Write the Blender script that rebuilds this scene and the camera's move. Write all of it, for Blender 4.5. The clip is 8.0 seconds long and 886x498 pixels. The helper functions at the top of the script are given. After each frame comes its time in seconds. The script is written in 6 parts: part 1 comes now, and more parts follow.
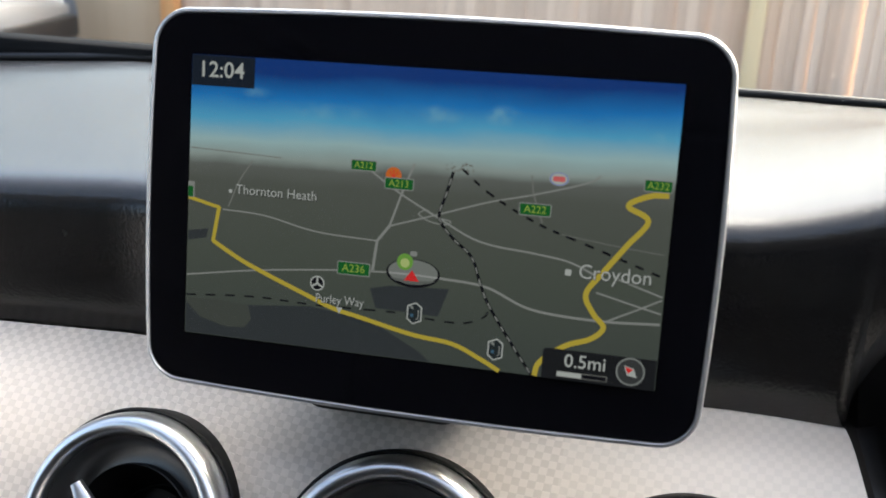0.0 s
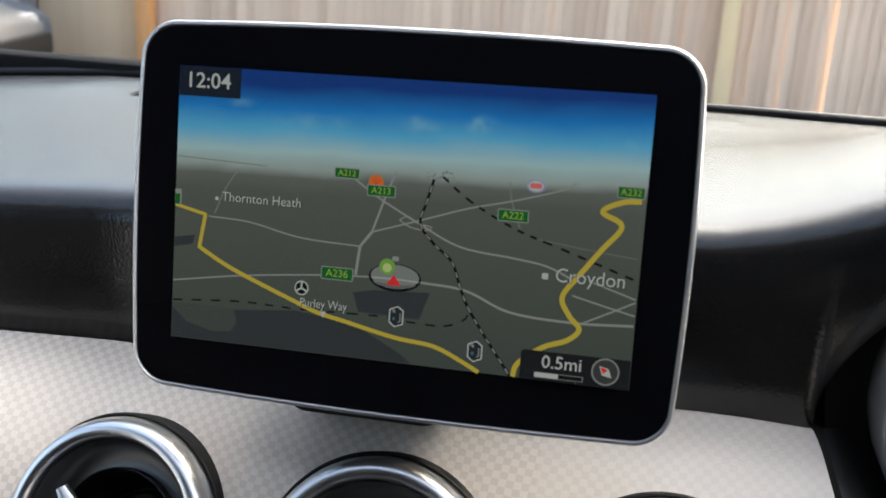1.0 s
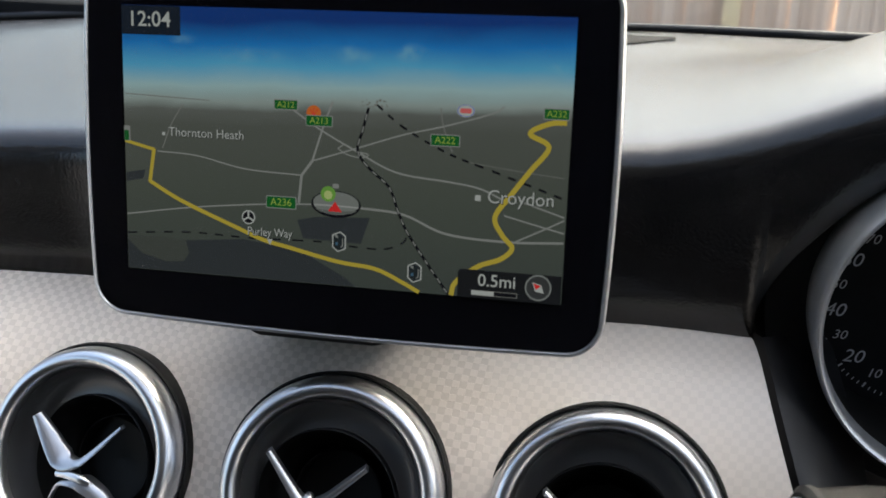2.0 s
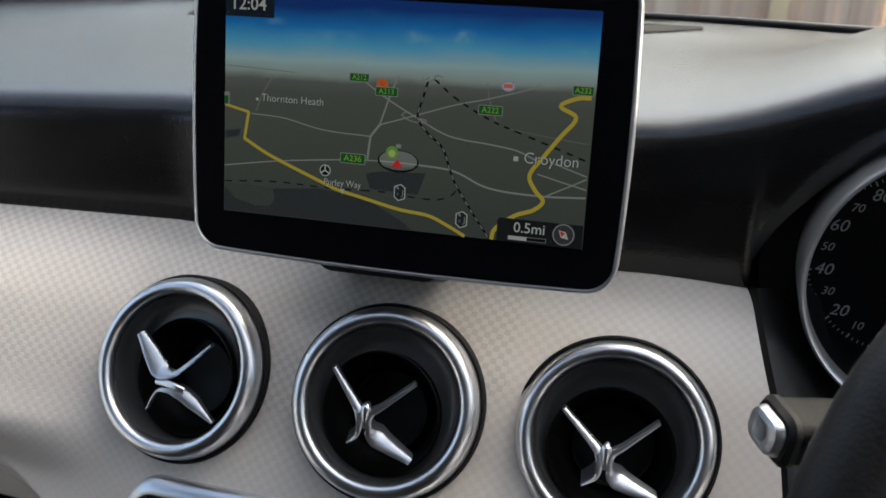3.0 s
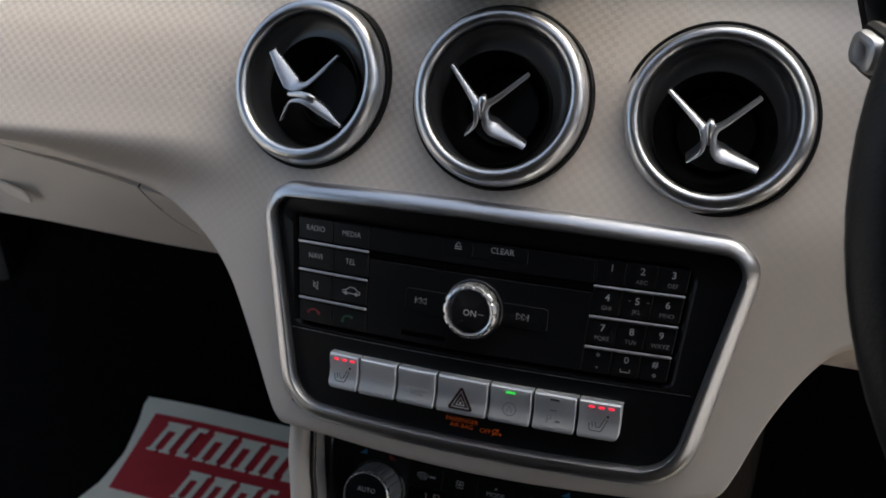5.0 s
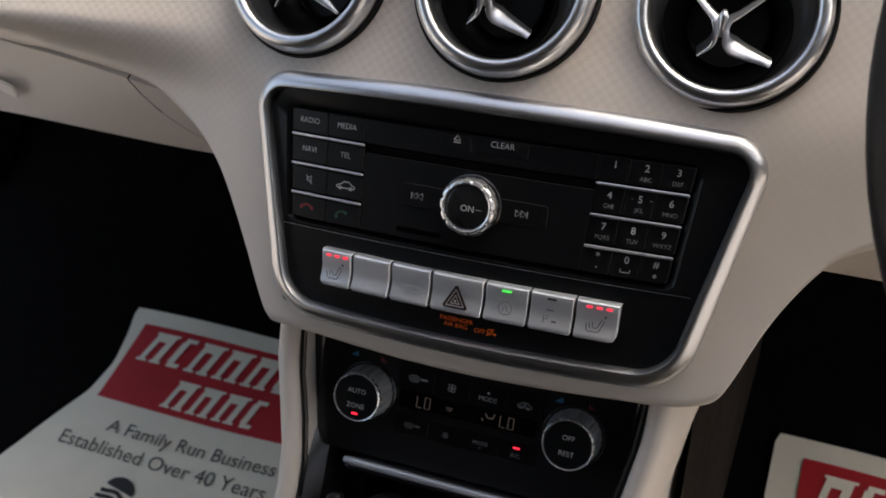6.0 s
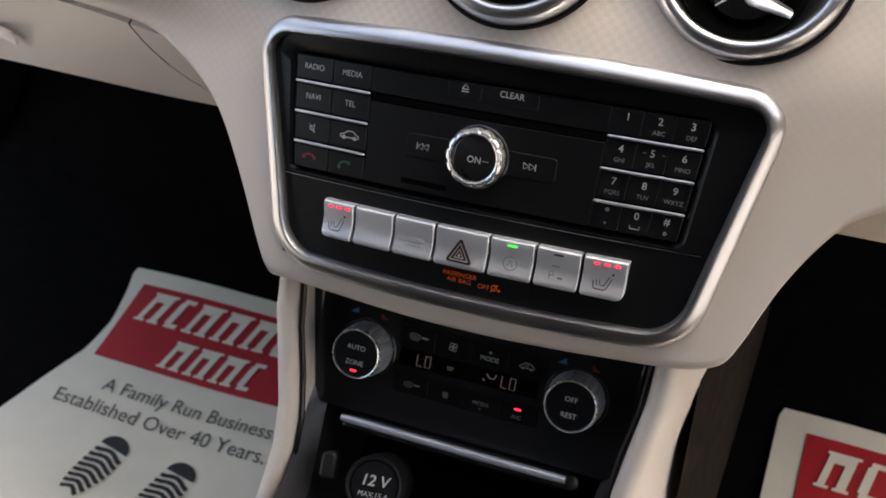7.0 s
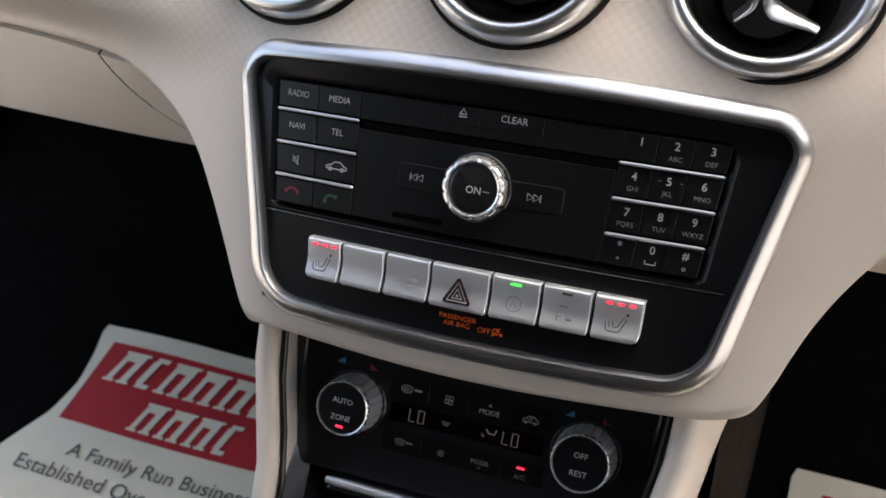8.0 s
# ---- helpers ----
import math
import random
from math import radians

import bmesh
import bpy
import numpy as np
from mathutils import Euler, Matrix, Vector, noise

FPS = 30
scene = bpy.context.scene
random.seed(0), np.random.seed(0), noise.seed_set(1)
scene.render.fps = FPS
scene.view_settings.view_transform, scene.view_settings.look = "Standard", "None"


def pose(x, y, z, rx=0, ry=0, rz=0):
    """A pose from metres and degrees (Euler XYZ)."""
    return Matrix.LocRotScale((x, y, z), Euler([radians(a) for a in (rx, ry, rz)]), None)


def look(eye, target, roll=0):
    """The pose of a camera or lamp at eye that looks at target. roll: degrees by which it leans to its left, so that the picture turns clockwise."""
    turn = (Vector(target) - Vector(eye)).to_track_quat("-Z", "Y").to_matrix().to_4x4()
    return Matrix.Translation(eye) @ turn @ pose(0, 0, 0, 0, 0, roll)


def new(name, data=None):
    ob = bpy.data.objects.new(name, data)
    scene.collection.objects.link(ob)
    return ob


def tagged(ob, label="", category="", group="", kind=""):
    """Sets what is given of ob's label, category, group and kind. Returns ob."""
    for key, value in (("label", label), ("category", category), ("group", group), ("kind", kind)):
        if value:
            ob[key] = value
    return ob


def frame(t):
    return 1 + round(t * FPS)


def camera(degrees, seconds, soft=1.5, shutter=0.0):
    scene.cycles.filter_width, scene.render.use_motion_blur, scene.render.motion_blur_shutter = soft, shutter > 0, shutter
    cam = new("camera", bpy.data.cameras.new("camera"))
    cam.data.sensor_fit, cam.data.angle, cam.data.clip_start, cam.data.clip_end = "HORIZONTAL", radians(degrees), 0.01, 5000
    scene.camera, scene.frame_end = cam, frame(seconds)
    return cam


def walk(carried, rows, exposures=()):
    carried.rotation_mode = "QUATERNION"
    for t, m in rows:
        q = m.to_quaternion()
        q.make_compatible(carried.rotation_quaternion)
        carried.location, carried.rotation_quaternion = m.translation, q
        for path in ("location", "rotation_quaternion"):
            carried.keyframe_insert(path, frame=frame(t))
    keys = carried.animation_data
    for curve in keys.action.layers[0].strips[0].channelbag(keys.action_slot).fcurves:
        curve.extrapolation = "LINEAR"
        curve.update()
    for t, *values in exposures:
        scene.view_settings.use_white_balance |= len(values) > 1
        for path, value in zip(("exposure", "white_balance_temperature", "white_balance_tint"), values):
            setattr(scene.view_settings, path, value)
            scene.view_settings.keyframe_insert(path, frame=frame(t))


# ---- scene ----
cam = camera(48.0, 8.0, soft=1.6)
PATH = [  # seconds, place in metres, turn in degrees
    (0, 0.0834, -0.3199, 1.1549, 71.29, -2.60, 13.59),
    (0.3, 0.0832, -0.3202, 1.1576, 71.38, -1.37, 13.84),
    (0.5, 0.0851, -0.3176, 1.1531, 71.67, -2.45, 13.63),
    (0.8, 0.0836, -0.3286, 1.1548, 72.45, -1.98, 13.00),
    (1, 0.0844, -0.3324, 1.1538, 72.42, -2.97, 12.23),
    (1.2, 0.0916, -0.3386, 1.1523, 71.81, -2.21, 13.46),
    (1.4, 0.0997, -0.3388, 1.1517, 70.77, -2.68, 13.03),
    (1.5, 0.1041, -0.3366, 1.1528, 70.06, -1.81, 12.32),
    (1.7, 0.1116, -0.3339, 1.1534, 69.21, -1.08, 12.02),
    (2.8, 0.1246, -0.3993, 1.1705, 67.72, -1.54, 14.91),
    (3, 0.1326, -0.4174, 1.1718, 67.47, -1.76, 15.35),
    (3.2, 0.1359, -0.4361, 1.1658, 67.12, -2.22, 15.81),
    (3.5, 0.1412, -0.4587, 1.1548, 66.35, -0.20, 16.58),
    (3.8, 0.1398, -0.4707, 1.1356, 64.72, 2.05, 16.60),
    (4, 0.1409, -0.4783, 1.1217, 64.82, 1.62, 17.31),
    (4.2, 0.1392, -0.4860, 1.1179, 64.34, 1.42, 17.62),
    (4.5, 0.1426, -0.4930, 1.1098, 63.58, 1.23, 18.45),
    (4.7, 0.1444, -0.4956, 1.1020, 63.00, 0.90, 19.27),
    (5, 0.1459, -0.4966, 1.0910, 61.79, 1.54, 19.67),
    (5.2, 0.1475, -0.4960, 1.0822, 60.94, 1.35, 19.67),
    (6.3, 0.1433, -0.4950, 1.0574, 57.93, -0.22, 20.72),
    (6.5, 0.1462, -0.4928, 1.0546, 57.82, -0.11, 21.17),
    (6.7, 0.1425, -0.4934, 1.0518, 57.52, -0.32, 20.70),
    (7, 0.1419, -0.4925, 1.0417, 57.33, -1.00, 21.03),
    (7.2, 0.1392, -0.4911, 1.0394, 57.21, -1.37, 20.69),
    (7.5, 0.1327, -0.4872, 1.0338, 60.06, -2.85, 20.80),
    (7.7, 0.1256, -0.4849, 1.0220, 60.35, -2.96, 22.07),
    (8, 0.1237, -0.4652, 1.0049, 61.30, -1.37, 19.90),
]
# seconds, stops, kelvin, tint: the camera meters as it goes
EXPOSURES = [(0.0, 2.25, 6550, 6), (1.5, 2.05, 6550, 6), (3.0, 1.6, 6500, 5), (3.5, 1.35, 6600, 5), (4.5, 1.2, 6750, 7), (5.2, 1.25, 6850, 8), (6.5, 2.0, 7450, 12), (8.0, 2.4, 7350, 10)]
cam.data.dof.use_dof, cam.data.dof.focus_distance, cam.data.dof.aperture_fstop = True, 0.46, 16.0
walk(cam, [(t, pose(*row)) for t, *row in PATH], exposures=EXPOSURES)

# ---- world, sun, exposure ----
world = bpy.data.worlds.new("sky")
scene.world = world
world.use_nodes = True
sky = world.node_tree.nodes.new("ShaderNodeTexSky")
sky.sky_type, sky.sun_disc = "NISHITA", False
sky.sun_elevation, sky.sun_rotation = radians(45), radians(40)
sky.air_density, sky.dust_density, sky.ozone_density = 1.0, 7.5, 0.5
world.node_tree.links.new(sky.outputs[0], world.node_tree.nodes["Background"].inputs[0])
world.node_tree.nodes["Background"].inputs[1].default_value = 0.15
sun = new("sun", bpy.data.lights.new("sun", "SUN"))
sun.data.energy, sun.data.angle, sun.data.color = 0.68, radians(60), (1.0, 0.985, 0.97)
sun.matrix_world = look((3.69, 4.40, 5.74), (0, 0, 0))

# ---- small geometry kit: every shape is (vertices, faces) ----
RX90 = Matrix.Rotation(radians(90), 4, "X")


def facing(x, y, z, lean=0.0, turn=0.0, roll=0.0):
    """A frame on a surface: u to the right, v up, w out towards the cabin. lean: degrees by which it leans back."""
    return (Matrix.Translation((x, y, z)) @ Matrix.Rotation(radians(turn), 4, "Z") @ Matrix.Rotation(radians(roll), 4, "Y")
            @ Matrix.Rotation(radians(-lean), 4, "X") @ RX90)


def xf(geo, m):
    return [tuple(m @ Vector(v)) for v in geo[0]], geo[1]


def move(geo, x=0.0, y=0.0, z=0.0):
    return [(a + x, b + y, c + z) for a, b, c in geo[0]], geo[1]


def merge(*geos):
    verts, faces = [], []
    for v, f in geos:
        n = len(verts)
        verts += list(v)
        faces += [tuple(i + n for i in face) for face in f]
    return verts, faces


def from_bm(bm):
    bm.verts.index_update()
    geo = [tuple(v.co) for v in bm.verts], [tuple(v.index for v in f.verts) for f in bm.faces]
    bm.free()
    return geo


def rbox(sx, sy, sz, r=0.0, seg=2):
    """A box about the origin with rounded edges."""
    bm = bmesh.new()
    bmesh.ops.create_cube(bm, size=1.0, matrix=Matrix.Diagonal((sx, sy, sz, 1)))
    if r > 0:
        bmesh.ops.bevel(bm, geom=bm.edges[:], offset=r, segments=seg, profile=0.5, affect="EDGES")
    return from_bm(bm)


def strip(rows, closed=False, flip=False):
    """Faces between rows of points, all of one length."""
    n = len(rows[0])
    verts = [tuple(p) for row in rows for p in row]
    faces = []
    for i in range(len(rows) - 1):
        for j in range(n if closed else n - 1):
            k = (j + 1) % n
            f = (i * n + j, i * n + k, (i + 1) * n + k, (i + 1) * n + j)
            faces.append(f[::-1] if flip else f)
    return verts, faces


def lathe(profile, n=64, cap_end=False, cap_start=False):
    """Turns (radius, height) pairs about w."""
    rows = [[(r * math.cos(2 * math.pi * j / n), r * math.sin(2 * math.pi * j / n), h) for j in range(n)] for r, h in profile]
    v, f = strip(rows, closed=True)
    if cap_end:
        f.append(tuple((len(rows) - 1) * n + j for j in range(n)))
    if cap_start:
        f.append(tuple(reversed(range(n))))
    return v, f


def sections(outlines, cap_end=True, cap_start=False):
    """Joins closed outlines [(points 2d, w), ...] of one length."""
    rows = [[(p[0], p[1], w) for p in pts] for pts, w in outlines]
    n = len(rows[0])
    v, f = strip(rows, closed=True)
    if cap_end:
        f.append(tuple((len(rows) - 1) * n + j for j in range(n)))
    if cap_start:
        f.append(tuple(reversed(range(n))))
    return v, f


def spline(pts, n=8, closed=False):
    """A smooth line through the points."""
    pts = [Vector((*p, 0.0)) if len(p) == 2 else Vector(p) for p in pts]
    if closed:
        ext = [pts[-1], *pts, pts[0], pts[1]]
    else:
        ext = [2 * pts[0] - pts[1], *pts, 2 * pts[-1] - pts[-2]]
    out = []
    for a, b, c, d in zip(ext, ext[1:], ext[2:], ext[3:]):
        for k in range(n):
            t = k / n
            out.append(0.5 * (2 * b + (c - a) * t + (2 * a - 5 * b + 4 * c - d) * t * t + (3 * b - a - 3 * c + d) * t ** 3))
    if not closed:
        out.append(pts[-1])
    return out


def tube(pts, radius, n=10, closed=False):
    """A round bar along 3d points; radius may be one number or one per point."""
    pts = [Vector(p) for p in pts]
    rows, side = [], None
    for i, p in enumerate(pts):
        a = pts[i - 1] if (i or closed) else p
        b = pts[(i + 1) % len(pts)] if (i + 1 < len(pts) or closed) else p
        d = (b - a).normalized()
        side = d.orthogonal().normalized() if side is None else (side - side.dot(d) * d).normalized()
        up = d.cross(side)
        r = radius[i] if isinstance(radius, (list, tuple)) else radius
        rows.append([p + r * (math.cos(2 * math.pi * j / n) * side + math.sin(2 * math.pi * j / n) * up) for j in range(n)])
    if closed:
        rows.append(rows[0])
    v, f = strip(rows, closed=True)
    if not closed:
        f += [tuple(reversed(range(n))), tuple((len(rows) - 1) * n + j for j in range(n))]
    return v, f


def rounded(corners, radii, seg=8):
    """A closed 2d outline with rounded corners, counter-clockwise."""
    out, n = [], len(corners)
    for i in range(n):
        p, a, b = Vector(corners[i]), Vector(corners[i - 1]), Vector(corners[(i + 1) % n])
        u, v = (a - p).normalized(), (b - p).normalized()
        half = math.acos(max(-1, min(1, u.dot(v)))) / 2
        r = max(radii[i], 1e-5)
        c = p + (u + v).normalized() * r / math.sin(half)
        s, e = p + u * r / math.tan(half), p + v * r / math.tan(half)
        a0, a1 = math.atan2(s.y - c.y, s.x - c.x), math.atan2(e.y - c.y, e.x - c.x)
        while a1 < a0:
            a1 += 2 * math.pi
        for k in range(seg + 1):
            t = a0 + (a1 - a0) * k / seg
            out.append((c.x + r * math.cos(t), c.y + r * math.sin(t)))
    return out


def rect(w, h, r, seg=6, x=0.0, y=0.0):
    return rounded([(x - w / 2, y - h / 2), (x + w / 2, y - h / 2), (x + w / 2, y + h / 2), (x - w / 2, y + h / 2)], [r] * 4, seg)


def key_cap(w, h, depth, r=0.001, bevel=0.0006, x=0.0, y=0.0, base=0.0, seg=4):
    """A flat key with a rounded outline and soft upper edges."""
    return sections([(rect(w, h, r, seg, x, y), base), (rect(w, h, r, seg, x, y), base + depth - 0.8 * bevel),
                     (rect(w - 1.4 * bevel, h - 1.4 * bevel, max(r - 0.7 * bevel, 2e-4), seg, x, y), base + depth)])


def flat(outline, w):
    return [(p[0], p[1], w) for p in outline], [tuple(range(len(outline)))]


def ribbon(pts, width, w):
    """A flat band along 2d points."""
    left, right = [], []
    for i, p in enumerate(pts):
        a, b = pts[max(i - 1, 0)], pts[min(i + 1, len(pts) - 1)]
        d = Vector((b[0] - a[0], b[1] - a[1])).normalized()
        left.append((p[0] - d.y * width / 2, p[1] + d.x * width / 2, w))
        right.append((p[0] + d.y * width / 2, p[1] - d.x * width / 2, w))
    return strip([left, right], flip=True)


def disc(r, w, x=0.0, y=0.0, n=28, sy=1.0):
    return flat([(x + r * math.cos(2 * math.pi * k / n), y + sy * r * math.sin(2 * math.pi * k / n)) for k in range(n)], w)


def hoop(r0, r1, w, x=0.0, y=0.0, n=32, sy=1.0):
    rows = [[(x + r * math.cos(2 * math.pi * k / n), y + sy * r * math.sin(2 * math.pi * k / n), w) for k in range(n)] for r in (r1, r0)]
    return strip(rows, closed=True)


def lettering(text, size, x=0.0, y=0.0, w=0.0, align="CENTER", slant=0.0, squeeze=1.0, bold=0.0):
    """Flat letters in the built-in font; size is the height of a capital."""
    data = bpy.data.curves.new("letters", "FONT")
    data.body, data.size, data.align_x, data.align_y, data.shear, data.offset = text, size / 0.69, align, "CENTER", slant, bold
    data.resolution_u = 3
    ob = bpy.data.objects.new("letters", data)
    me = bpy.data.meshes.new_from_object(ob)
    geo = [(v.co.x * squeeze + x, v.co.y + y, w) for v in me.vertices], [tuple(p.vertices) for p in me.polygons]
    bpy.data.objects.remove(ob)
    bpy.data.meshes.remove(me)
    bpy.data.curves.remove(data)
    return geo


def part(name, geo, material, parent=None, label="", smooth=35, uv=None):
    me = bpy.data.meshes.new(name)
    me.from_pydata([tuple(v) for v in geo[0]], [], geo[1])
    me.materials.append(material)
    if smooth:
        me.polygons.foreach_set("use_smooth", [True] * len(me.polygons))
        me.set_sharp_from_angle(angle=radians(smooth))
    if uv:
        layer = me.uv_layers.new(name="uv")
        for loop in me.loops:
            layer.data[loop.index].uv = uv[loop.vertex_index]
    me.update()
    ob = new(name, me)
    ob.parent = parent
    if label:
        tagged(ob, label)
    return ob


def thing(name, m, label, category, group="", kind=""):
    ob = new(name)
    ob.empty_display_size = 0.02
    ob.matrix_world = m
    return tagged(ob, label, category, group, kind)


def ease(a, b, x):
    t = max(0.0, min(1.0, (x - a) / (b - a)))
    return t * t * (3 - 2 * t)


# ---- materials ----
def surface(name, colour, rough=0.5, metal=0.0, grain=0.0, grain_size=400.0, mottle=0.0, mottle_size=12.0, coat=0.0, spec=0.5, rough_var=0.0):
    """A principled surface with a fine relief (grain) and a broad unevenness of colour and gloss (mottle)."""
    m = bpy.data.materials.new(name)
    m.use_nodes = True
    nt = m.node_tree
    b = nt.nodes["Principled BSDF"]
    b.inputs["Base Color"].default_value = (*colour, 1)
    b.inputs["Roughness"].default_value, b.inputs["Metallic"].default_value = rough, metal
    b.inputs["Specular IOR Level"].default_value = spec
    b.inputs["Coat Weight"].default_value = coat
    b.inputs["Coat Roughness"].default_value = 0.08
    tc = nt.nodes.new("ShaderNodeTexCoord")
    if grain:
        n = nt.nodes.new("ShaderNodeTexNoise")
        n.inputs["Scale"].default_value, n.inputs["Detail"].default_value = grain_size, 3
        nt.links.new(tc.outputs["Object"], n.inputs["Vector"])
        bp = nt.nodes.new("ShaderNodeBump")
        bp.inputs["Strength"].default_value, bp.inputs["Distance"].default_value = grain, 0.0006
        nt.links.new(n.outputs["Fac"], bp.inputs["Height"])
        nt.links.new(bp.outputs["Normal"], b.inputs["Normal"])
    if mottle or rough_var:
        n = nt.nodes.new("ShaderNodeTexNoise")
        n.inputs["Scale"].default_value, n.inputs["Detail"].default_value, n.inputs["Roughness"].default_value = mottle_size, 5, 0.6
        nt.links.new(tc.outputs["Object"], n.inputs["Vector"])
        if mottle:
            r = nt.nodes.new("ShaderNodeValToRGB")
            r.color_ramp.elements[0].position, r.color_ramp.elements[1].position = 0.3, 0.7
            r.color_ramp.elements[0].color = (*[c * (1 - mottle) for c in colour], 1)
            r.color_ramp.elements[1].color = (*[min(1, c * (1 + mottle)) for c in colour], 1)
            nt.links.new(n.outputs["Fac"], r.inputs["Fac"])
            nt.links.new(r.outputs["Color"], b.inputs["Base Color"])
        if rough_var:
            mr = nt.nodes.new("ShaderNodeMapRange")
            mr.inputs["To Min"].default_value, mr.inputs["To Max"].default_value = max(0.02, rough - rough_var), rough + rough_var
            nt.links.new(n.outputs["Fac"], mr.inputs["Value"])
            nt.links.new(mr.outputs["Result"], b.inputs["Roughness"])
    return m


def leather(name, colour, rough, spec, depth):
    """A grained soft skin: small pebbles with creases between them."""
    m = surface(name, colour, rough, spec=spec, mottle=0.2, mottle_size=30, rough_var=0.05)
    nt = m.node_tree
    tc = nt.nodes.new("ShaderNodeTexCoord")
    cells = nt.nodes.new("ShaderNodeTexVoronoi")
    cells.feature = "SMOOTH_F1"
    cells.inputs["Scale"].default_value, cells.inputs["Smoothness"].default_value = 720, 0.6
    nt.links.new(tc.outputs["Object"], cells.inputs["Vector"])
    bp = nt.nodes.new("ShaderNodeBump")
    bp.invert = True
    bp.inputs["Strength"].default_value, bp.inputs["Distance"].default_value = depth, 0.0005
    nt.links.new(cells.outputs["Distance"], bp.inputs["Height"])
    nt.links.new(bp.outputs["Normal"], nt.nodes["Principled BSDF"].inputs["Normal"])
    return m


def lit(name, colour, strength=1.0, rough=0.15):
    """A part of a lit display or a lamp behind a symbol."""
    m = surface(name, (0.004, 0.004, 0.005), rough)
    b = m.node_tree.nodes["Principled BSDF"]
    b.inputs["Emission Color"].default_value = (*colour, 1)
    b.inputs["Emission Strength"].default_value = strength
    return m


def embossed(name, colour, rough):
    """Cream trim with a fine pressed checker, laid out by the surface's own uv in metres."""
    m = surface(name, colour, rough, mottle=0.03, mottle_size=9)
    nt = m.node_tree
    b = nt.nodes["Principled BSDF"]
    uvn = nt.nodes.new("ShaderNodeUVMap")
    mp = nt.nodes.new("ShaderNodeMapping")
    mp.inputs["Rotation"].default_value = (0, 0, radians(4))
    nt.links.new(uvn.outputs["UV"], mp.inputs["Vector"])
    ch = nt.nodes.new("ShaderNodeTexChecker")
    ch.inputs["Scale"].default_value = 1 / 0.0032
    nt.links.new(mp.outputs["Vector"], ch.inputs["Vector"])
    no = nt.nodes.new("ShaderNodeTexNoise")
    no.inputs["Scale"].default_value, no.inputs["Detail"].default_value = 900, 2
    nt.links.new(uvn.outputs["UV"], no.inputs["Vector"])
    add = nt.nodes.new("ShaderNodeMath")
    add.operation = "MULTIPLY_ADD"
    add.inputs[1].default_value = 0.35
    nt.links.new(no.outputs["Fac"], add.inputs[0])
    nt.links.new(ch.outputs["Fac"], add.inputs[2])
    bp = nt.nodes.new("ShaderNodeBump")
    bp.inputs["Distance"].default_value = 0.00025
    # strong on the upper trim, painted fainter down and right for weaker glancing light
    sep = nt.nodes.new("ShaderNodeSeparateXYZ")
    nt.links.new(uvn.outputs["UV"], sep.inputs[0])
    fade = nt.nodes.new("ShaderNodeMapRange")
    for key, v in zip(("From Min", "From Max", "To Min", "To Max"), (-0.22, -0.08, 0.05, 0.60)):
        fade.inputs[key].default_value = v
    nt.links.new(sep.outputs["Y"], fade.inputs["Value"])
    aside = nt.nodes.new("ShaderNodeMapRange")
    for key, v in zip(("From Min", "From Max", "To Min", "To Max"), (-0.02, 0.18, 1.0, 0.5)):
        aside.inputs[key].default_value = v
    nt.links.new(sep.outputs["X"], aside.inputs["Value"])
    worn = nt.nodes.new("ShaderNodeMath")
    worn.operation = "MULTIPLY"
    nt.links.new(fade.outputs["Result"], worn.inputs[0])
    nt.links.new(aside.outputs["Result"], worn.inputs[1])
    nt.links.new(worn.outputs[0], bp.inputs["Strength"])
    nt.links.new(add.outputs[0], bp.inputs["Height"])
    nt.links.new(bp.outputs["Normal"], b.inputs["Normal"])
    rr = nt.nodes.new("ShaderNodeMapRange")
    rr.inputs["From Min"].default_value, rr.inputs["From Max"].default_value = -0.25, 0.25
    rr.inputs["To Min"].default_value, rr.inputs["To Max"].default_value = rough - 0.13, rough + 0.13
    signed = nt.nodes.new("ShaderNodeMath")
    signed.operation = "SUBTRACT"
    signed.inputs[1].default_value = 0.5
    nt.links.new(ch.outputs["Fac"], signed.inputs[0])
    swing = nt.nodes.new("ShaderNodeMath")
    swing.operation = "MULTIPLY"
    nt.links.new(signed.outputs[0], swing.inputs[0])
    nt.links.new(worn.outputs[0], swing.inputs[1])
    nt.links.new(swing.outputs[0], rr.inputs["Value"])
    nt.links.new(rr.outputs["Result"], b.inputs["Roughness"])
    src = b.inputs["Base Color"].links[0].from_socket
    mx = nt.nodes.new("ShaderNodeMix")
    mx.data_type, mx.blend_type = "RGBA", "MULTIPLY"
    mx.inputs[0].default_value = 1.0
    # alternate squares darkened: the relief's shading put into the base colour
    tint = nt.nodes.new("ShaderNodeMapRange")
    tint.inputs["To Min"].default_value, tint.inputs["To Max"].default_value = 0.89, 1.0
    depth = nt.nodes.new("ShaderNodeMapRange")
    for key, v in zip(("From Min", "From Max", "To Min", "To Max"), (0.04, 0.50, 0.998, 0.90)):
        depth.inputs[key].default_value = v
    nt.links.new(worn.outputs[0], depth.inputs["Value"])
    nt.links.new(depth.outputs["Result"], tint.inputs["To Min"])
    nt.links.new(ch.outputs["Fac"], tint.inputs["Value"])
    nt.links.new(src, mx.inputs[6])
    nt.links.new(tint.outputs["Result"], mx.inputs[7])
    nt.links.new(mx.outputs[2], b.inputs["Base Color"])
    return m


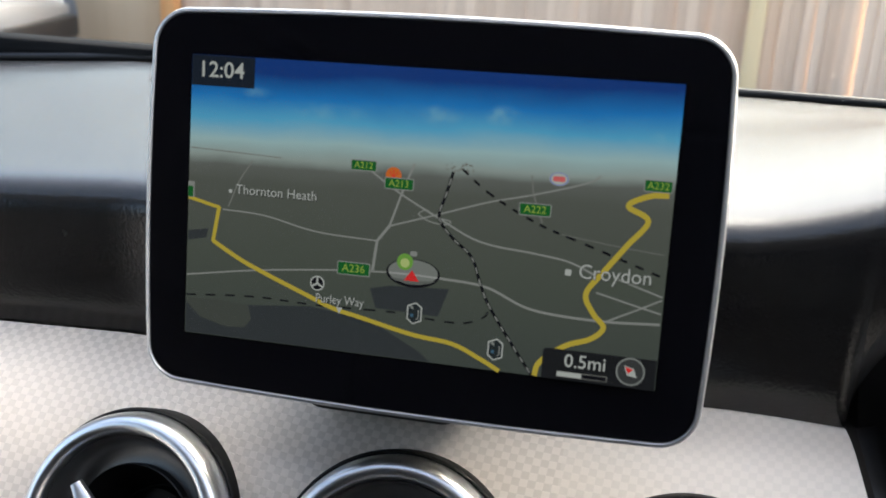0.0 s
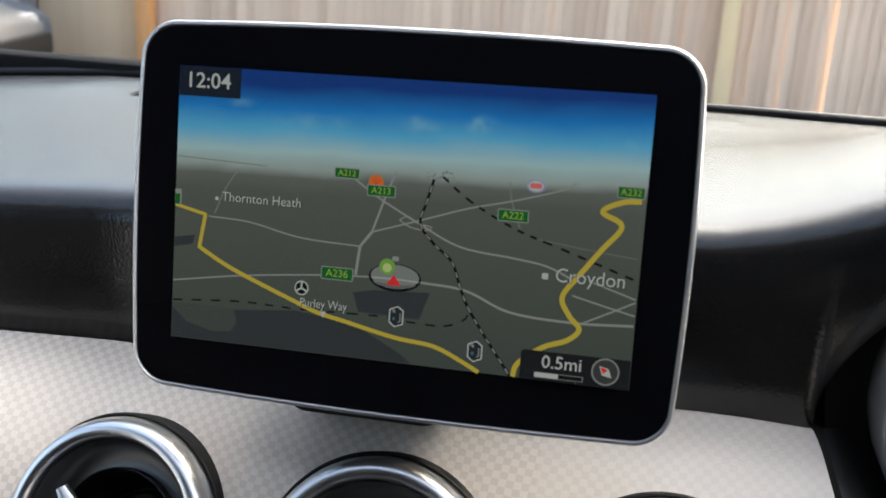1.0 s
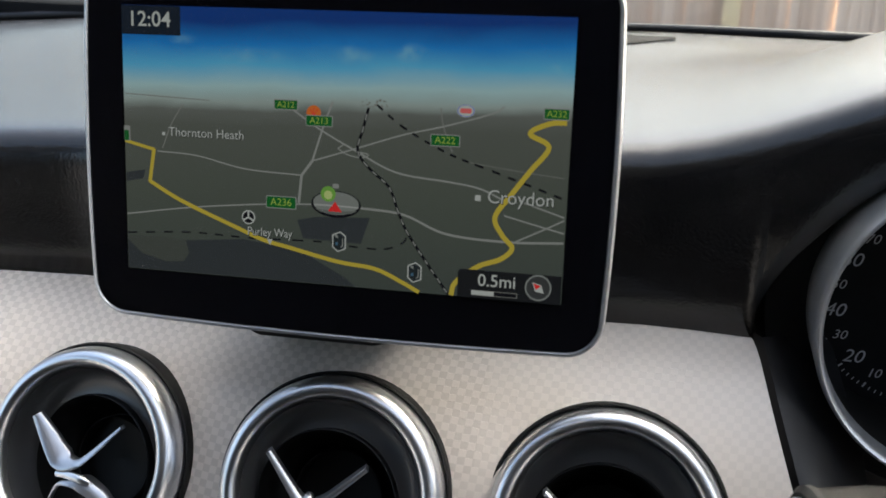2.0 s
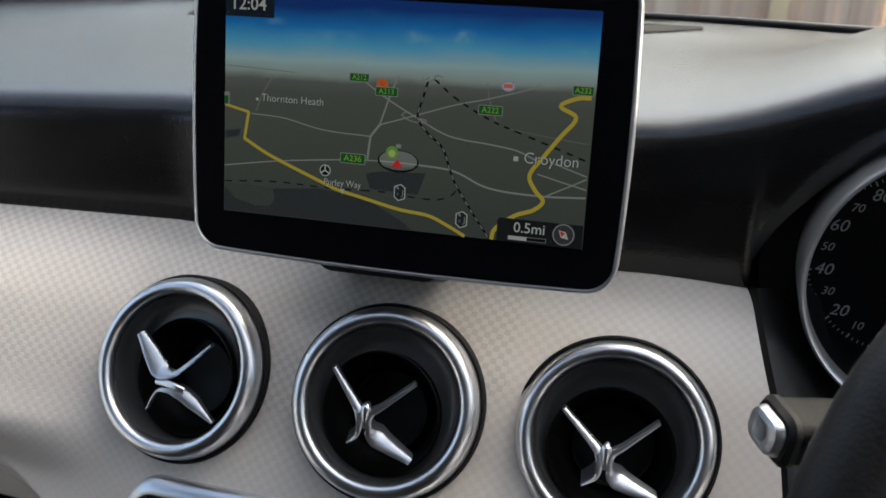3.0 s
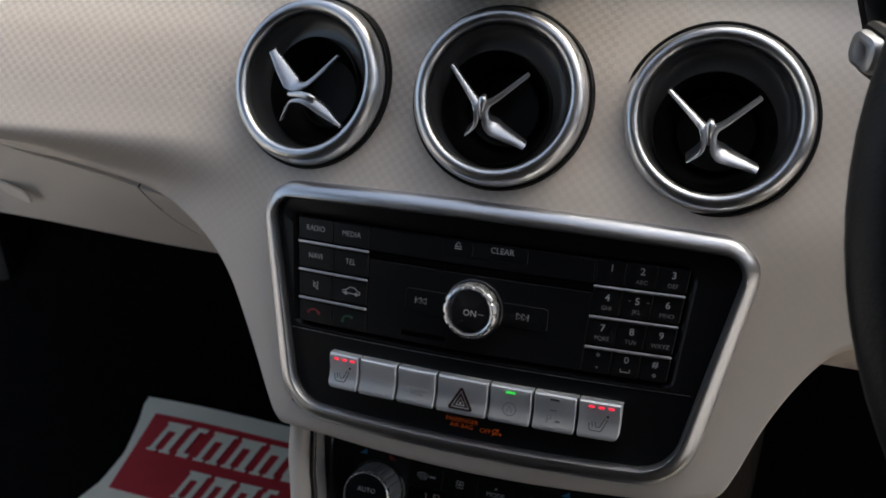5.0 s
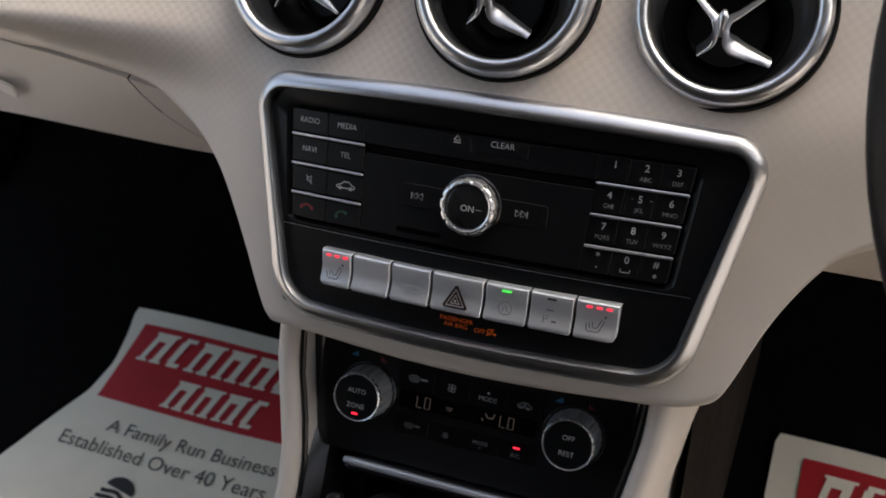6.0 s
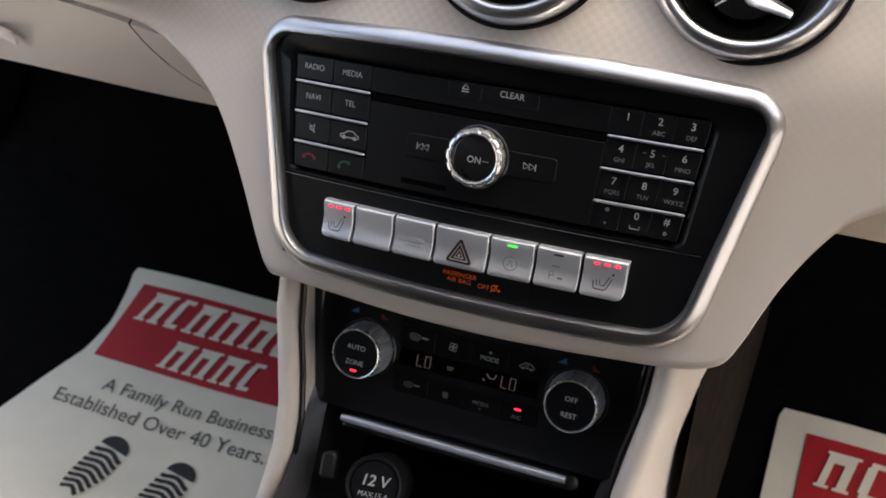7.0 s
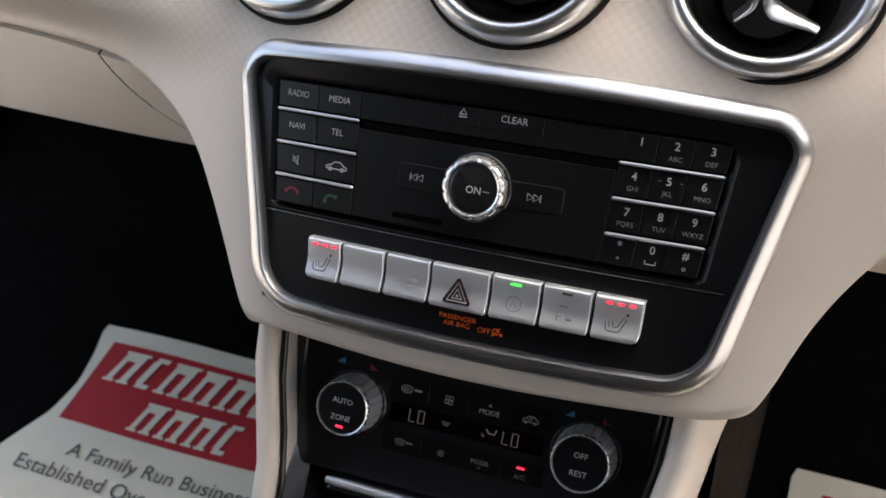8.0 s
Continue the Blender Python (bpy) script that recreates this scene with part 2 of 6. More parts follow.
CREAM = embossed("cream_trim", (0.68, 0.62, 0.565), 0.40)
CREAM_PLAIN = surface("cream_plastic", (0.69, 0.63, 0.575), 0.45, grain=0.15, grain_size=900, mottle=0.03)
DASH = leather("black_dash_skin", (0.006, 0.006, 0.0065), 0.25, 0.62, 0.16)
BLACK = surface("black_plastic", (0.007, 0.007, 0.008), 0.42, spec=0.4, grain=0.15, grain_size=1200, mottle=0.15, mottle_size=40, rough_var=0.06)
SATIN = surface("satin_black_panel", (0.0055, 0.006, 0.007), 0.33, spec=0.32, grain=0.06, grain_size=1500, rough_var=0.05, mottle_size=60)
PIANO = surface("gloss_black", (0.014, 0.014, 0.0155), 0.17, rough_var=0.03, mottle_size=25)
GLASS_BLACK = surface("display_glass", (0.003, 0.003, 0.004), 0.06, rough_var=0.02, mottle_size=8)
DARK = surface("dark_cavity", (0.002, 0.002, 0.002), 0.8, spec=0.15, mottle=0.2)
CARPET = surface("black_carpet", (0.0045, 0.004, 0.0038), 0.95, grain=1.0, grain_size=900, mottle=0.4, mottle_size=60, spec=0.03)
BROWN_CARPET = surface("brown_black_carpet", (0.022, 0.018, 0.016), 0.95, grain=1.0, grain_size=900, mottle=0.3, mottle_size=60, spec=0.03)
CHROME = surface("satin_chrome", (0.74, 0.75, 0.77), 0.30, 1.0, grain=0.03, grain_size=900, rough_var=0.05, mottle_size=80)
SATIN_CHROME = surface("brushed_satin_chrome", (0.64, 0.65, 0.67), 0.32, 1.0, grain=0.03, grain_size=900, rough_var=0.05, mottle_size=80)
RUBBER = surface("black_rubber", (0.006, 0.006, 0.006), 0.6, spec=0.2)
FELT = surface("black_felt_slot", (0.002, 0.002, 0.002), 0.95, spec=0.02, grain=0.3, grain_size=1500)
CUT_CHROME = surface("cut_chrome", (0.80, 0.81, 0.83), 0.20, 0.8, rough_var=0.04, mottle_size=90)
KEY = surface("black_key", (0.0045, 0.0045, 0.005), 0.33, spec=0.32, grain=0.05, grain_size=1500)
SWITCH_SILVER = surface("silver_switch_paint", (0.67, 0.70, 0.74), 0.32, 0.6, grain=0.05, grain_size=1800, mottle=0.04, mottle_size=70)
SILVER = surface("silver_paint", (0.50, 0.51, 0.53), 0.34, 0.8, grain=0.05, grain_size=1800, mottle=0.04, mottle_size=70)
BOWL = surface("grey_black_bowl", (0.065, 0.065, 0.067), 0.34, spec=0.8, rough_var=0.02, mottle_size=20)
LEATHER = leather("black_leather", (0.006, 0.006, 0.0065), 0.45, 0.25, 0.3)
PRINT = surface("pale_print", (0.46, 0.46, 0.46), 0.5)
PRINT_DIM = surface("grey_print", (0.22, 0.22, 0.23), 0.5)
PRINT_RED = surface("dull_red_print", (0.20, 0.014, 0.018), 0.5)
PRINT_GREEN = surface("dull_green_print", (0.016, 0.085, 0.045), 0.5)
PRINT_BLUE = surface("blue_print", (0.03, 0.20, 0.36), 0.5)
PRINT_MAROON = surface("maroon_print", (0.020, 0.004, 0.005), 0.45)
PRINT_DARK = surface("dark_print", (0.03, 0.03, 0.032), 0.5)
PRINT_ORANGE = lit("orange_telltale", (0.9, 0.16, 0.03), 0.045)
LED_RED = lit("red_led", (1.0, 0.03, 0.07), 0.48)
LED_GREEN = lit("green_led", (0.05, 0.9, 0.12), 0.30)
LCD = lit("pale_lcd", (0.50, 0.42, 0.41), 0.03)
PAPER = surface("cream_paper", (0.86, 0.80, 0.65), 0.8, grain=0.3, grain_size=700, mottle=0.06, mottle_size=14)
INK_RED = surface("red_ink", (0.50, 0.012, 0.02), 0.65, mottle=0.1, mottle_size=20)
INK_BLACK = surface("black_ink", (0.02, 0.02, 0.02), 0.7)
INK_GREY = surface("grey_ink", (0.10, 0.095, 0.085), 0.7)

# ---- the car's shell: plain unseen walls that close the cabin ----
def bow(x, z=0.83):
    """How far the dashboard curves away at its ends; on the passenger side its upper edge comes back."""
    a = abs(x + 0.002)
    low = 0.6 * a * a if a < 0.25 else 0.0375 + 0.3 * (a - 0.25)
    top = 0.6 * a * a if x > 0 else min(0.6 * a * a, 0.0118) - 0.11 * max(a - 0.15, 0)
    k = max(0.0, min(1.0, (z - 0.826) / 0.045))
    return low + (top - low) * k * k * (3 - 2 * k)


PROFILE = [(0.0635, 0.9695), (0.052, 0.962), (0.0285, 0.948), (0.009, 0.930), (-0.0056, 0.909), (-0.0197, 0.885), (-0.0347, 0.8588), (-0.047, 0.825), (-0.0645, 0.777), (-0.082, 0.729), (-0.0865, 0.711)]
PROFILE_LINE = [(p.x, p.y) for p in spline(PROFILE, 6)]


def trim_y(z):
    zs = [p[1] for p in PROFILE_LINE][::-1]
    return float(np.interp(z, zs, [p[0] for p in PROFILE_LINE][::-1]))


ARC = [0.0]
for a, b in zip(PROFILE_LINE, PROFILE_LINE[1:]):
    ARC.append(ARC[-1] - math.dist(a, b))


def arc(z):
    """Length along the trim's profile, for the laying out of its pattern."""
    return float(np.interp(z, [p[1] for p in PROFILE_LINE][::-1], ARC[::-1]))


# roof and rear kept dark so that glossy parts mirror little light
HEADLINER = surface("grey_headlining", (0.10, 0.098, 0.095), 0.9, grain=0.3, mottle=0.05)
SHELL_DARK = surface("dark_shell", (0.015, 0.015, 0.015), 0.8, grain=0.3, mottle=0.1)



def shell_part(name, geo, material, label, category):
    return tagged(part(name, geo, material), label, category, kind="structure")


def floor_z(y):
    return 0.405 + 0.29 * max(y + 0.02, 0) * ease(-0.05, 0.06, y) if y < 0.30 else floor_z(0.2999) + (y - 0.30) * 1.1


rows = []
for y in [-2.3, -1.2, -0.7, -0.5, -0.35, -0.2] + [-0.1 + 0.03 * k for k in range(20)]:
    rows.append([(-0.735 + 1.47 * k / 30, y, floor_z(y)) for k in range(31)])
shell_part("floor", strip(rows), CARPET, "black carpeted car floor rising to the toe board", "floor")
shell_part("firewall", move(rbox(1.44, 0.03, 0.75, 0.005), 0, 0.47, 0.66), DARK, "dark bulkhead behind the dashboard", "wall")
shell_part("ceiling", move(rbox(1.36, 2.10, 0.04, 0.01), 0, -1.38, 1.46), HEADLINER, "unseen grey headlining closing the cabin", "ceiling")
# upper sides added without rear windows, to hold back light from behind
for side, nm in ((-1, "wall_west"), (1, "wall_east")):
    shell_part(nm, merge(move(rbox(0.05, 1.58, 0.62, 0.01), side * 0.735, -1.555, 0.66), move(rbox(0.05, 0.25, 0.62, 0.01), side * 0.735, 0.425, 0.66), move(rbox(0.06, 1.4, 0.10, 0.01), side * 0.735, -0.35, 0.33),
                         move(rbox(0.05, 1.55, 0.54, 0.01), side * 0.715, -1.545, 1.21), move(rbox(0.07, 2.3, 0.06, 0.01), side * 0.70, -1.40, 1.44)),
               SHELL_DARK, "unseen dark windowless side wall closing the cabin", "wall")
    shell_part("pillar_west" if side < 0 else "pillar_east",
               tube([(side * 0.72, 0.46, 0.98), (side * 0.71, 0.15, 1.18), (side * 0.68, -0.28, 1.44)], 0.035, 10), HEADLINER,
               "grey windscreen pillar of the car", "pillar")
# unseen rear wall, added to block light and reflections from behind
shell_part("wall_south", move(rbox(1.42, 0.05, 1.16, 0.01), 0, -2.32, 0.92), SHELL_DARK, "unseen dark wall added to close the cabin's rear", "wall")

# ---- windscreen ----
glass = bpy.data.materials.new("clear_glass")
glass.use_nodes = True
gb = glass.node_tree.nodes["Principled BSDF"]
gb.inputs["Transmission Weight"].default_value, gb.inputs["Roughness"].default_value, gb.inputs["IOR"].default_value = 1.0, 0.0, 1.05
gb.inputs["Base Color"].default_value = (0.93, 0.96, 0.95, 1)
sheet_rows = [[(x, y + 0.10 * (x / 0.68) ** 2 * -1.0 * (1 - k / 8), z) for x in [-0.68 + 0.17 * i for i in range(9)]]
              for k, (y, z) in enumerate([(0.462 - 0.0925 * j, 1.030 + 0.0525 * j) for j in range(9)])]
back_rows = [[(x, y + 0.004, z + 0.003) for x, y, z in r] for r in sheet_rows]
pane = thing("window_1", Matrix.Identity(4), "sloping clear windscreen glass above the dashboard", "windscreen", kind="structure")
g = part("pane", merge(strip(sheet_rows), strip(back_rows, flip=True)), glass, pane)
g.visible_shadow = False

# ---- dashboard ----
dash = thing("dashboard", Matrix.Identity(4), "car dashboard with a black grained top and cream checked trim", "dashboard", kind="structure")


def hood(x):
    return 0.058 * ease(0.11, 0.33, x) * (1 - ease(0.46, 0.68, x))


def rear(x):
    """Height of the dashboard's far edge, which falls towards the passenger's end."""
    return 1.0365 - 0.0245 * max(0.13 - x, 0) - 0.05 * max(-0.36 - x, 0)


def lift(x):
    """The joint between pad and trim runs higher on the driver's side of the display."""
    return 0.0055 * ease(-0.02, 0.09, x) - 0.0025 * ease(0.11, 0.17, x)


def upper_column(x):
    level = 1.041 + 0.05 * min(x, 0.2)
    top = level + hood(x)
    lap = 0.052 + bow(x, 0.962) + 0.006
    lip = lap + (0.050 - lap) * ease(0.10, 0.34, x) * (1 - ease(0.5, 0.66, x))
    edge = lip - 0.006
    low = 0.957 + lift(x)
    arch = 0.1665 < x < 0.55
    if arch:
        k = max(-1.0, min((x - 0.2640) / 0.0985, 0.0))
        low = 0.965 + (min(0.100, top - 0.026 - 0.965)) * math.sqrt(max(0.0, 1 - k * k)) * (1 - 0.6 * ease(0.50, 0.55, x))
    soft = 0.0012 if arch else 0.004
    pts = [(lip + 0.10 if arch else lip + 0.02, low + 0.002), (lip + soft, low), (lip, low + soft)]
    for s in (0.35, 0.7):
        pts.append((lip + (edge - lip) * s, low + 0.004 + (top - 0.030 - low - 0.004) * s))
    pts += [(edge, top - 0.017), (edge + 0.0012, top - 0.0095), (edge + 0.0045, top - 0.0042), (edge + 0.009, top - 0.0014), (edge + 0.016, top - 0.0003), (edge + 0.033, top),
            (0.19, top), (0.27, 0.5 * level + 0.5 * rear(x) + 0.55 * hood(x)), (0.36, 0.2 * level + 0.8 * rear(x) + 0.12 * hood(x)), (0.43, rear(x) + 0.001), (0.450, rear(x) - 0.002), (0.456, rear(x) - 0.014)]
    return [(x, y, z) for y, z in pts]


def pad_z(x, y):
    """Height of the upper dashboard's top at a place."""
    pts = upper_column(x)[10:-1]
    return float(np.interp(y, [p[1] for p in pts], [p[2] for p in pts]))


xs = sorted({round(-0.70 + 0.02 * i, 3) for i in range(71)} | {round(0.166 + 0.0025 * i, 4) for i in range(34)} | {0.1667, 0.167, 0.1676, 0.549, 0.551})
cols = [upper_column(x) for x in xs]
part("upper_pad", strip([list(r) for r in zip(*cols)], flip=True), DASH, dash, "black soft-grained upper dashboard", smooth=60)

OUTLET = [(-0.30, 0.352, 0.412), (-0.21, 0.351, 0.413), (-0.12, 0.350, 0.414), (-0.03, 0.351, 0.414), (0.06, 0.353, 0.414), (0.095, 0.372, 0.412), (0.125, 0.396, 0.409)]
seal = [(x, 0.453, rear(x) + 0.0022) for x in [-0.69 + 0.06 * k for k in range(24)]]
part("rubber_seal", tube(seal, 0.0034, 10), BLACK, dash, "black rubber seal along the windscreen")
part("air_outlet", strip([[(x, y0, pad_z(x, y0) + 0.0008) for x, y0, _ in OUTLET], [(x, y1, pad_z(x, y1) + 0.0008) for x, _, y1 in OUTLET]], flip=True), DARK, dash, "dull black air outlet below the glass")
# cream trim: one curved sheet whose lower edge sweeps round the control panel
LOW_LEFT = [(-0.70, 0.812), (-0.40, 0.824), (-0.33, 0.829), (-0.271, 0.831), (-0.238, 0.8305), (-0.217, 0.8265), (-0.191, 0.8152), (-0.174, 0.803), (-0.162, 0.7895), (-0.151, 0.7715), (-0.1404, 0.752), (-0.130, 0.731), (-0.1222, 0.7178), (-0.112, 0.7166), (-0.09, 0.7172)]
LOW_RIGHT = [(0.09, 0.7176), (0.113, 0.7178), (0.127, 0.7196), (0.1385, 0.7245), (0.1455, 0.7365), (0.151, 0.750), (0.158, 0.7655), (0.168, 0.782), (0.180, 0.7965), (0.193, 0.804), (0.212, 0.809)]
RADIO = facing(-0.001, -0.047, 0.825, 20)
VENTS = [facing(-0.1172, -0.0090, 0.9092, 28.7, -6), facing(-0.0009, -0.0140, 0.9124, 28.7, 0), facing(0.1123, -0.0040, 0.9078, 28.7, 2)]
low_line = [(p.x, p.y) for p in spline(LOW_LEFT, 5)] + [(p.x, p.y) for p in spline([(-0.09, 0.7172), (0.0, 0.7160), (0.09, 0.7176)], 6)][1:-1] + [(p.x, p.y) for p in spline(LOW_RIGHT, 5)]
fine = []
for a, b in zip(low_line, low_line[1:]):
    n = max(1, math.ceil(abs(b[0] - a[0]) / 0.0032)) if a[0] > -0.18 else 1
    fine += [(a[0] + (b[0] - a[0]) * k / n, a[1] + (b[1] - a[1]) * k / n) for k in range(n)]
low_line = fine + [low_line[-1]]
EDGE_TOP, EDGE_LOW = 0.1685, 0.1880


def trim_sheet():
    rows, uvs = [], []
    n = 72
    for x0, zl in low_line:
        col, uvc = [], []
        ztop = 0.962 + lift(x0)
        for k in range(n + 1):
            s = k / n
            z = ztop + (zl - ztop) * s
            # right-hand edge slants outwards as it goes down
            edge = EDGE_TOP + (EDGE_LOW - EDGE_TOP) * min(1.0, (0.962 - z) / 0.05) if z > 0.912 else EDGE_LOW + (0.912 - z) * 0.2
            edge -= 0.0035 * (1 - math.sqrt(1 - max(0.0, (z - ztop + 0.0095) / 0.0095) ** 2))
            x = min(x0, edge) if x0 > 0.16 else x0
            y = trim_y(z) + bow(x, z)
            col.append((x, y, z))
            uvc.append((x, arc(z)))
        # rolled lower edge
        x, y, z = col[-1]
        for dy, dz in ((0.0015, -0.0032), (0.0055, -0.0058), (0.012, -0.0068), (0.03, -0.006)):
            col.append((x, y + dy, z + dz))
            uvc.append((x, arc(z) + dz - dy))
        rows.append([(col[0][0], col[0][1] + 0.012, col[0][2] - 0.006)] + col)
        uvs += [uvc[0]] + uvc
    v, f = strip(rows)
    # openings for the vents and the control panel
    to_panel = RADIO.inverted()
    vents = [m.inverted() for m in VENTS]

    def hidden(p):
        q = to_panel @ Vector(p)
        if -0.1003 < q.y < 0.0300 and abs(q.x) < 0.118 + 0.10 * (q.y + 0.035) and q.z > -0.02:
            return True
        return any(math.hypot(c.x, c.y) < 0.0474 for c in (m @ Vector(p) for m in vents))

    gone = [hidden(p) for p in v]
    return (v, [face for face in f if not all(gone[i] for i in face)]), uvs


geo, uvs = trim_sheet()
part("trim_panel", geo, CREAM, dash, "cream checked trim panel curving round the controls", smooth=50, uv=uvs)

# side cheek between the cream trim and the instruments
cheek_rows = []
for k in range(7):
    z = 0.962 - 0.024 * k
    xe = EDGE_TOP + (EDGE_LOW - EDGE_TOP) * min(1.0, (0.962 - z) / 0.05) if z > 0.912 else EDGE_LOW + (0.912 - z) * 0.2
    y0 = trim_y(z) + bow(xe, z) + 0.002
    cheek_rows.append([(xe - 0.001, y0 + 0.010, z), (xe + 0.0030, y0 + 0.004, z), (xe + 0.009, y0 + 0.007, z), (xe + 0.022, y0 + 0.026, z - 0.004), (xe + 0.036, y0 + 0.060, z - 0.008)])
part("side_cheek", strip(cheek_rows), BLACK, dash, "black plastic cheek beside the instruments")
cover = [(-0.030, 0.806), (-0.020, 0.795), (-0.008, 0.778), (-0.001, 0.7695), (0.006, 0.7670), (0.03, 0.7660), (0.14, 0.764)]
part("lower_cover", strip([[(x, y + 0.5 * max(x - 0.25, 0) ** 2, z) for x in (0.150, 0.17, 0.20, 0.25, 0.32, 0.42, 0.55, 0.69)] for y, z in cover]), CREAM_PLAIN, dash, "cream knee cover under the steering column")

# glove box under the trim on the passenger side
glove = thing("glovebox", Matrix.Identity(4), "closed cream glovebox lid under the dashboard trim", "glovebox")


def lid_point(x, s):
    """A point of the glovebox front: s runs from the trim down to the lower edge, then under it."""
    zt = 0.8185 + 0.004 * ease(-0.40, -0.28, x) - 0.014 * ease(-0.62, -0.70, x)
    yt = trim_y(0.826) + bow(x) + 0.007
    zb, yb = 0.7500, 0.046 + 0.010 * ease(-0.24, -0.45, x)
    if s < 0.05:
        return (x, yt + 0.010 * (1 - s / 0.05) ** 2, zt + 0.001 - 0.02 * s)
    if s > 0.95:
        return (x, yb + 0.05 * (s - 0.95) / 0.05, zb - 0.002)
    k = (s - 0.05) / 0.9
    return (x, yt + (yb - yt) * (k + 0.25 * k * (k - 1)), zt - 0.001 - (zt - zb) * (k - 0.012 * k ** 8))


LEVELS = [0.0, 0.02, 0.05, 0.10, 0.2, 0.3, 0.4, 0.5, 0.6, 0.7, 0.8, 0.87, 0.91, 0.935, 0.95, 0.96, 1.0]


def seam_x(s):
    return -0.2535 + 0.006 * ease(0.0, 0.3, s) + 0.046 * ease(0.15, 1.10, s)


part("lid", strip([[lid_point(-0.69 + (seam_x(s) + 0.69) * i / 40, s) for i in range(41)] for s in LEVELS], flip=True), CREAM_PLAIN, glove, smooth=50)
part("end_filler", strip([[lid_point(seam_x(s) + 0.0016 + (-0.148 - seam_x(s)) * i / 12, s) for i in range(13)] for s in LEVELS], flip=True), CREAM_PLAIN, glove, "cream filler panel beside the lid", smooth=50)
part("seam_gap", strip([[(p[0], p[1] + 0.004, p[2]) for p in (lid_point(seam_x(s) - 0.004, s), lid_point(seam_x(s) + 0.006, s))] for s in LEVELS], flip=True), DARK, glove, "dark gap beside the lid")
part("latch", xf(sections([(rect(0.085, 0.012, 0.006), 0), (rect(0.083, 0.010, 0.005), 0.0012), (rect(0.07, 0.005, 0.002), 0.0018)]), facing(-0.425, 0.052, 0.777, -14, -20)), CREAM_PLAIN, glove, "cream finger latch of the lid")
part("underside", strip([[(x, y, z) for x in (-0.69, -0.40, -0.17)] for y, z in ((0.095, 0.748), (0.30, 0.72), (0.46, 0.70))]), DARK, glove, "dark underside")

# ---- centre console: two cream side panels and the black tunnel between them ----
def console_side(sign):
    rows = []
    for k in range(15):
        z = 0.716 - 0.026 * k
        yf = -0.072 - 0.42 * (0.712 - z)
        xi = 0.1055 - 0.010 * ease(0.70, 0.63, z) + 0.012 * ease(0.62, 0.54, z)
        sec = [(0.0, 0.05), (0.0, 0.006), (0.0015, 0.002), (0.005, 0.0), (0.009, 0.0005), (0.0125, 0.004), (0.017, 0.018), (0.025, 0.05), (0.032, 0.10), (0.034, 0.20)]
        rows.append([(sign * (xi + a), yf + b, z) for a, b in sec])
    return strip(rows, flip=sign > 0)


for sign in (-1, 1):
    side_panel = thing("console_side_panel", Matrix.Identity(4), "smooth cream side panel of the centre console", "console panel", "console side panels")
    part("panel", console_side(sign), CREAM_PLAIN, side_panel, smooth=60)
    bead = []
    for k in range(13):
        z = 0.706 - 0.026 * k
        bead.append((sign * (0.1038 - 0.010 * ease(0.70, 0.63, z) + 0.012 * ease(0.62, 0.54, z)), -0.072 - 0.42 * (0.712 - z) + 0.0085, z))
    part("edging", tube(bead, 0.0020, 10), PIANO, side_panel, "gloss black edging strip")


for sign in (-1, 1):
    rows = []
    for k in range(12):
        z = 0.70 - 0.028 * k
        yf = -0.072 - 0.42 * (0.712 - z)
        rows.append([(sign * (0.128 + 0.004 * k / 11), yf + 0.055, z), (sign * (0.136 + 0.006 * k / 11), yf + 0.12, z), (sign * 0.150, yf + 0.25, z), (sign * 0.165, yf + 0.45, z)])
    tagged(part("footwell_lining", strip(rows, flip=sign > 0), BROWN_CARPET, smooth=60), "dark brown-black carpet lining beside the console", "carpet", kind="structure")

console = thing("centre_console", Matrix.Identity(4), "black plastic centre console with an open tray", "console")
part("tunnel", merge(move(rbox(0.20, 0.10, 0.40, 0.004), 0, 0.03, 0.50), move(rbox(0.24, 0.9, 0.16, 0.01), 0, -0.60, 0.44)), BLACK, console)
for sign in (-1, 1):
    part("tray_wall", strip([[(sign * 0.099, -0.05, 0.70), (sign * 0.097, -0.075, 0.64), (sign * 0.095, -0.12, 0.60), (sign * 0.10, -0.40, 0.54)],
                             [(sign * 0.095, -0.046, 0.69), (sign * 0.088, -0.072, 0.630), (sign * 0.080, -0.12, 0.592), (sign * 0.086, -0.40, 0.525)],
                             [(sign * 0.092, -0.02, 0.60), (sign * 0.078, -0.04, 0.57), (sign * 0.072, -0.12, 0.545), (sign * 0.076, -0.40, 0.49)]], flip=sign < 0), PIANO, console, "gloss black tray wall")
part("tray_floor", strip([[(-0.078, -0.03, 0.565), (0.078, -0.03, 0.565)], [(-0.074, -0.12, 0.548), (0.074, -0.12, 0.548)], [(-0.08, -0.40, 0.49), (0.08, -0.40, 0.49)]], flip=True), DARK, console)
part("tray_lid", xf(sections([(rect(0.150, 0.022, 0.004), -0.004), (rect(0.150, 0.022, 0.004), 0.0), (rect(0.147, 0.019, 0.004), 0.001)]), facing(0, -0.0755, 0.6235, 66)), PIANO, console, "black sliding tray lid")
bar_pts = spline([(-0.0715, -0.0888, 0.6290), (-0.035, -0.0893, 0.6292), (0.0, -0.0895, 0.6292), (0.035, -0.0893, 0.6292), (0.0685, -0.0888, 0.6290)], 6)
part("trim_bar", tube(bar_pts, [0.0018] + [0.0024] * (len(bar_pts) - 2) + [0.0021], 12), SWITCH_SILVER, console, "slim satin chrome bar")

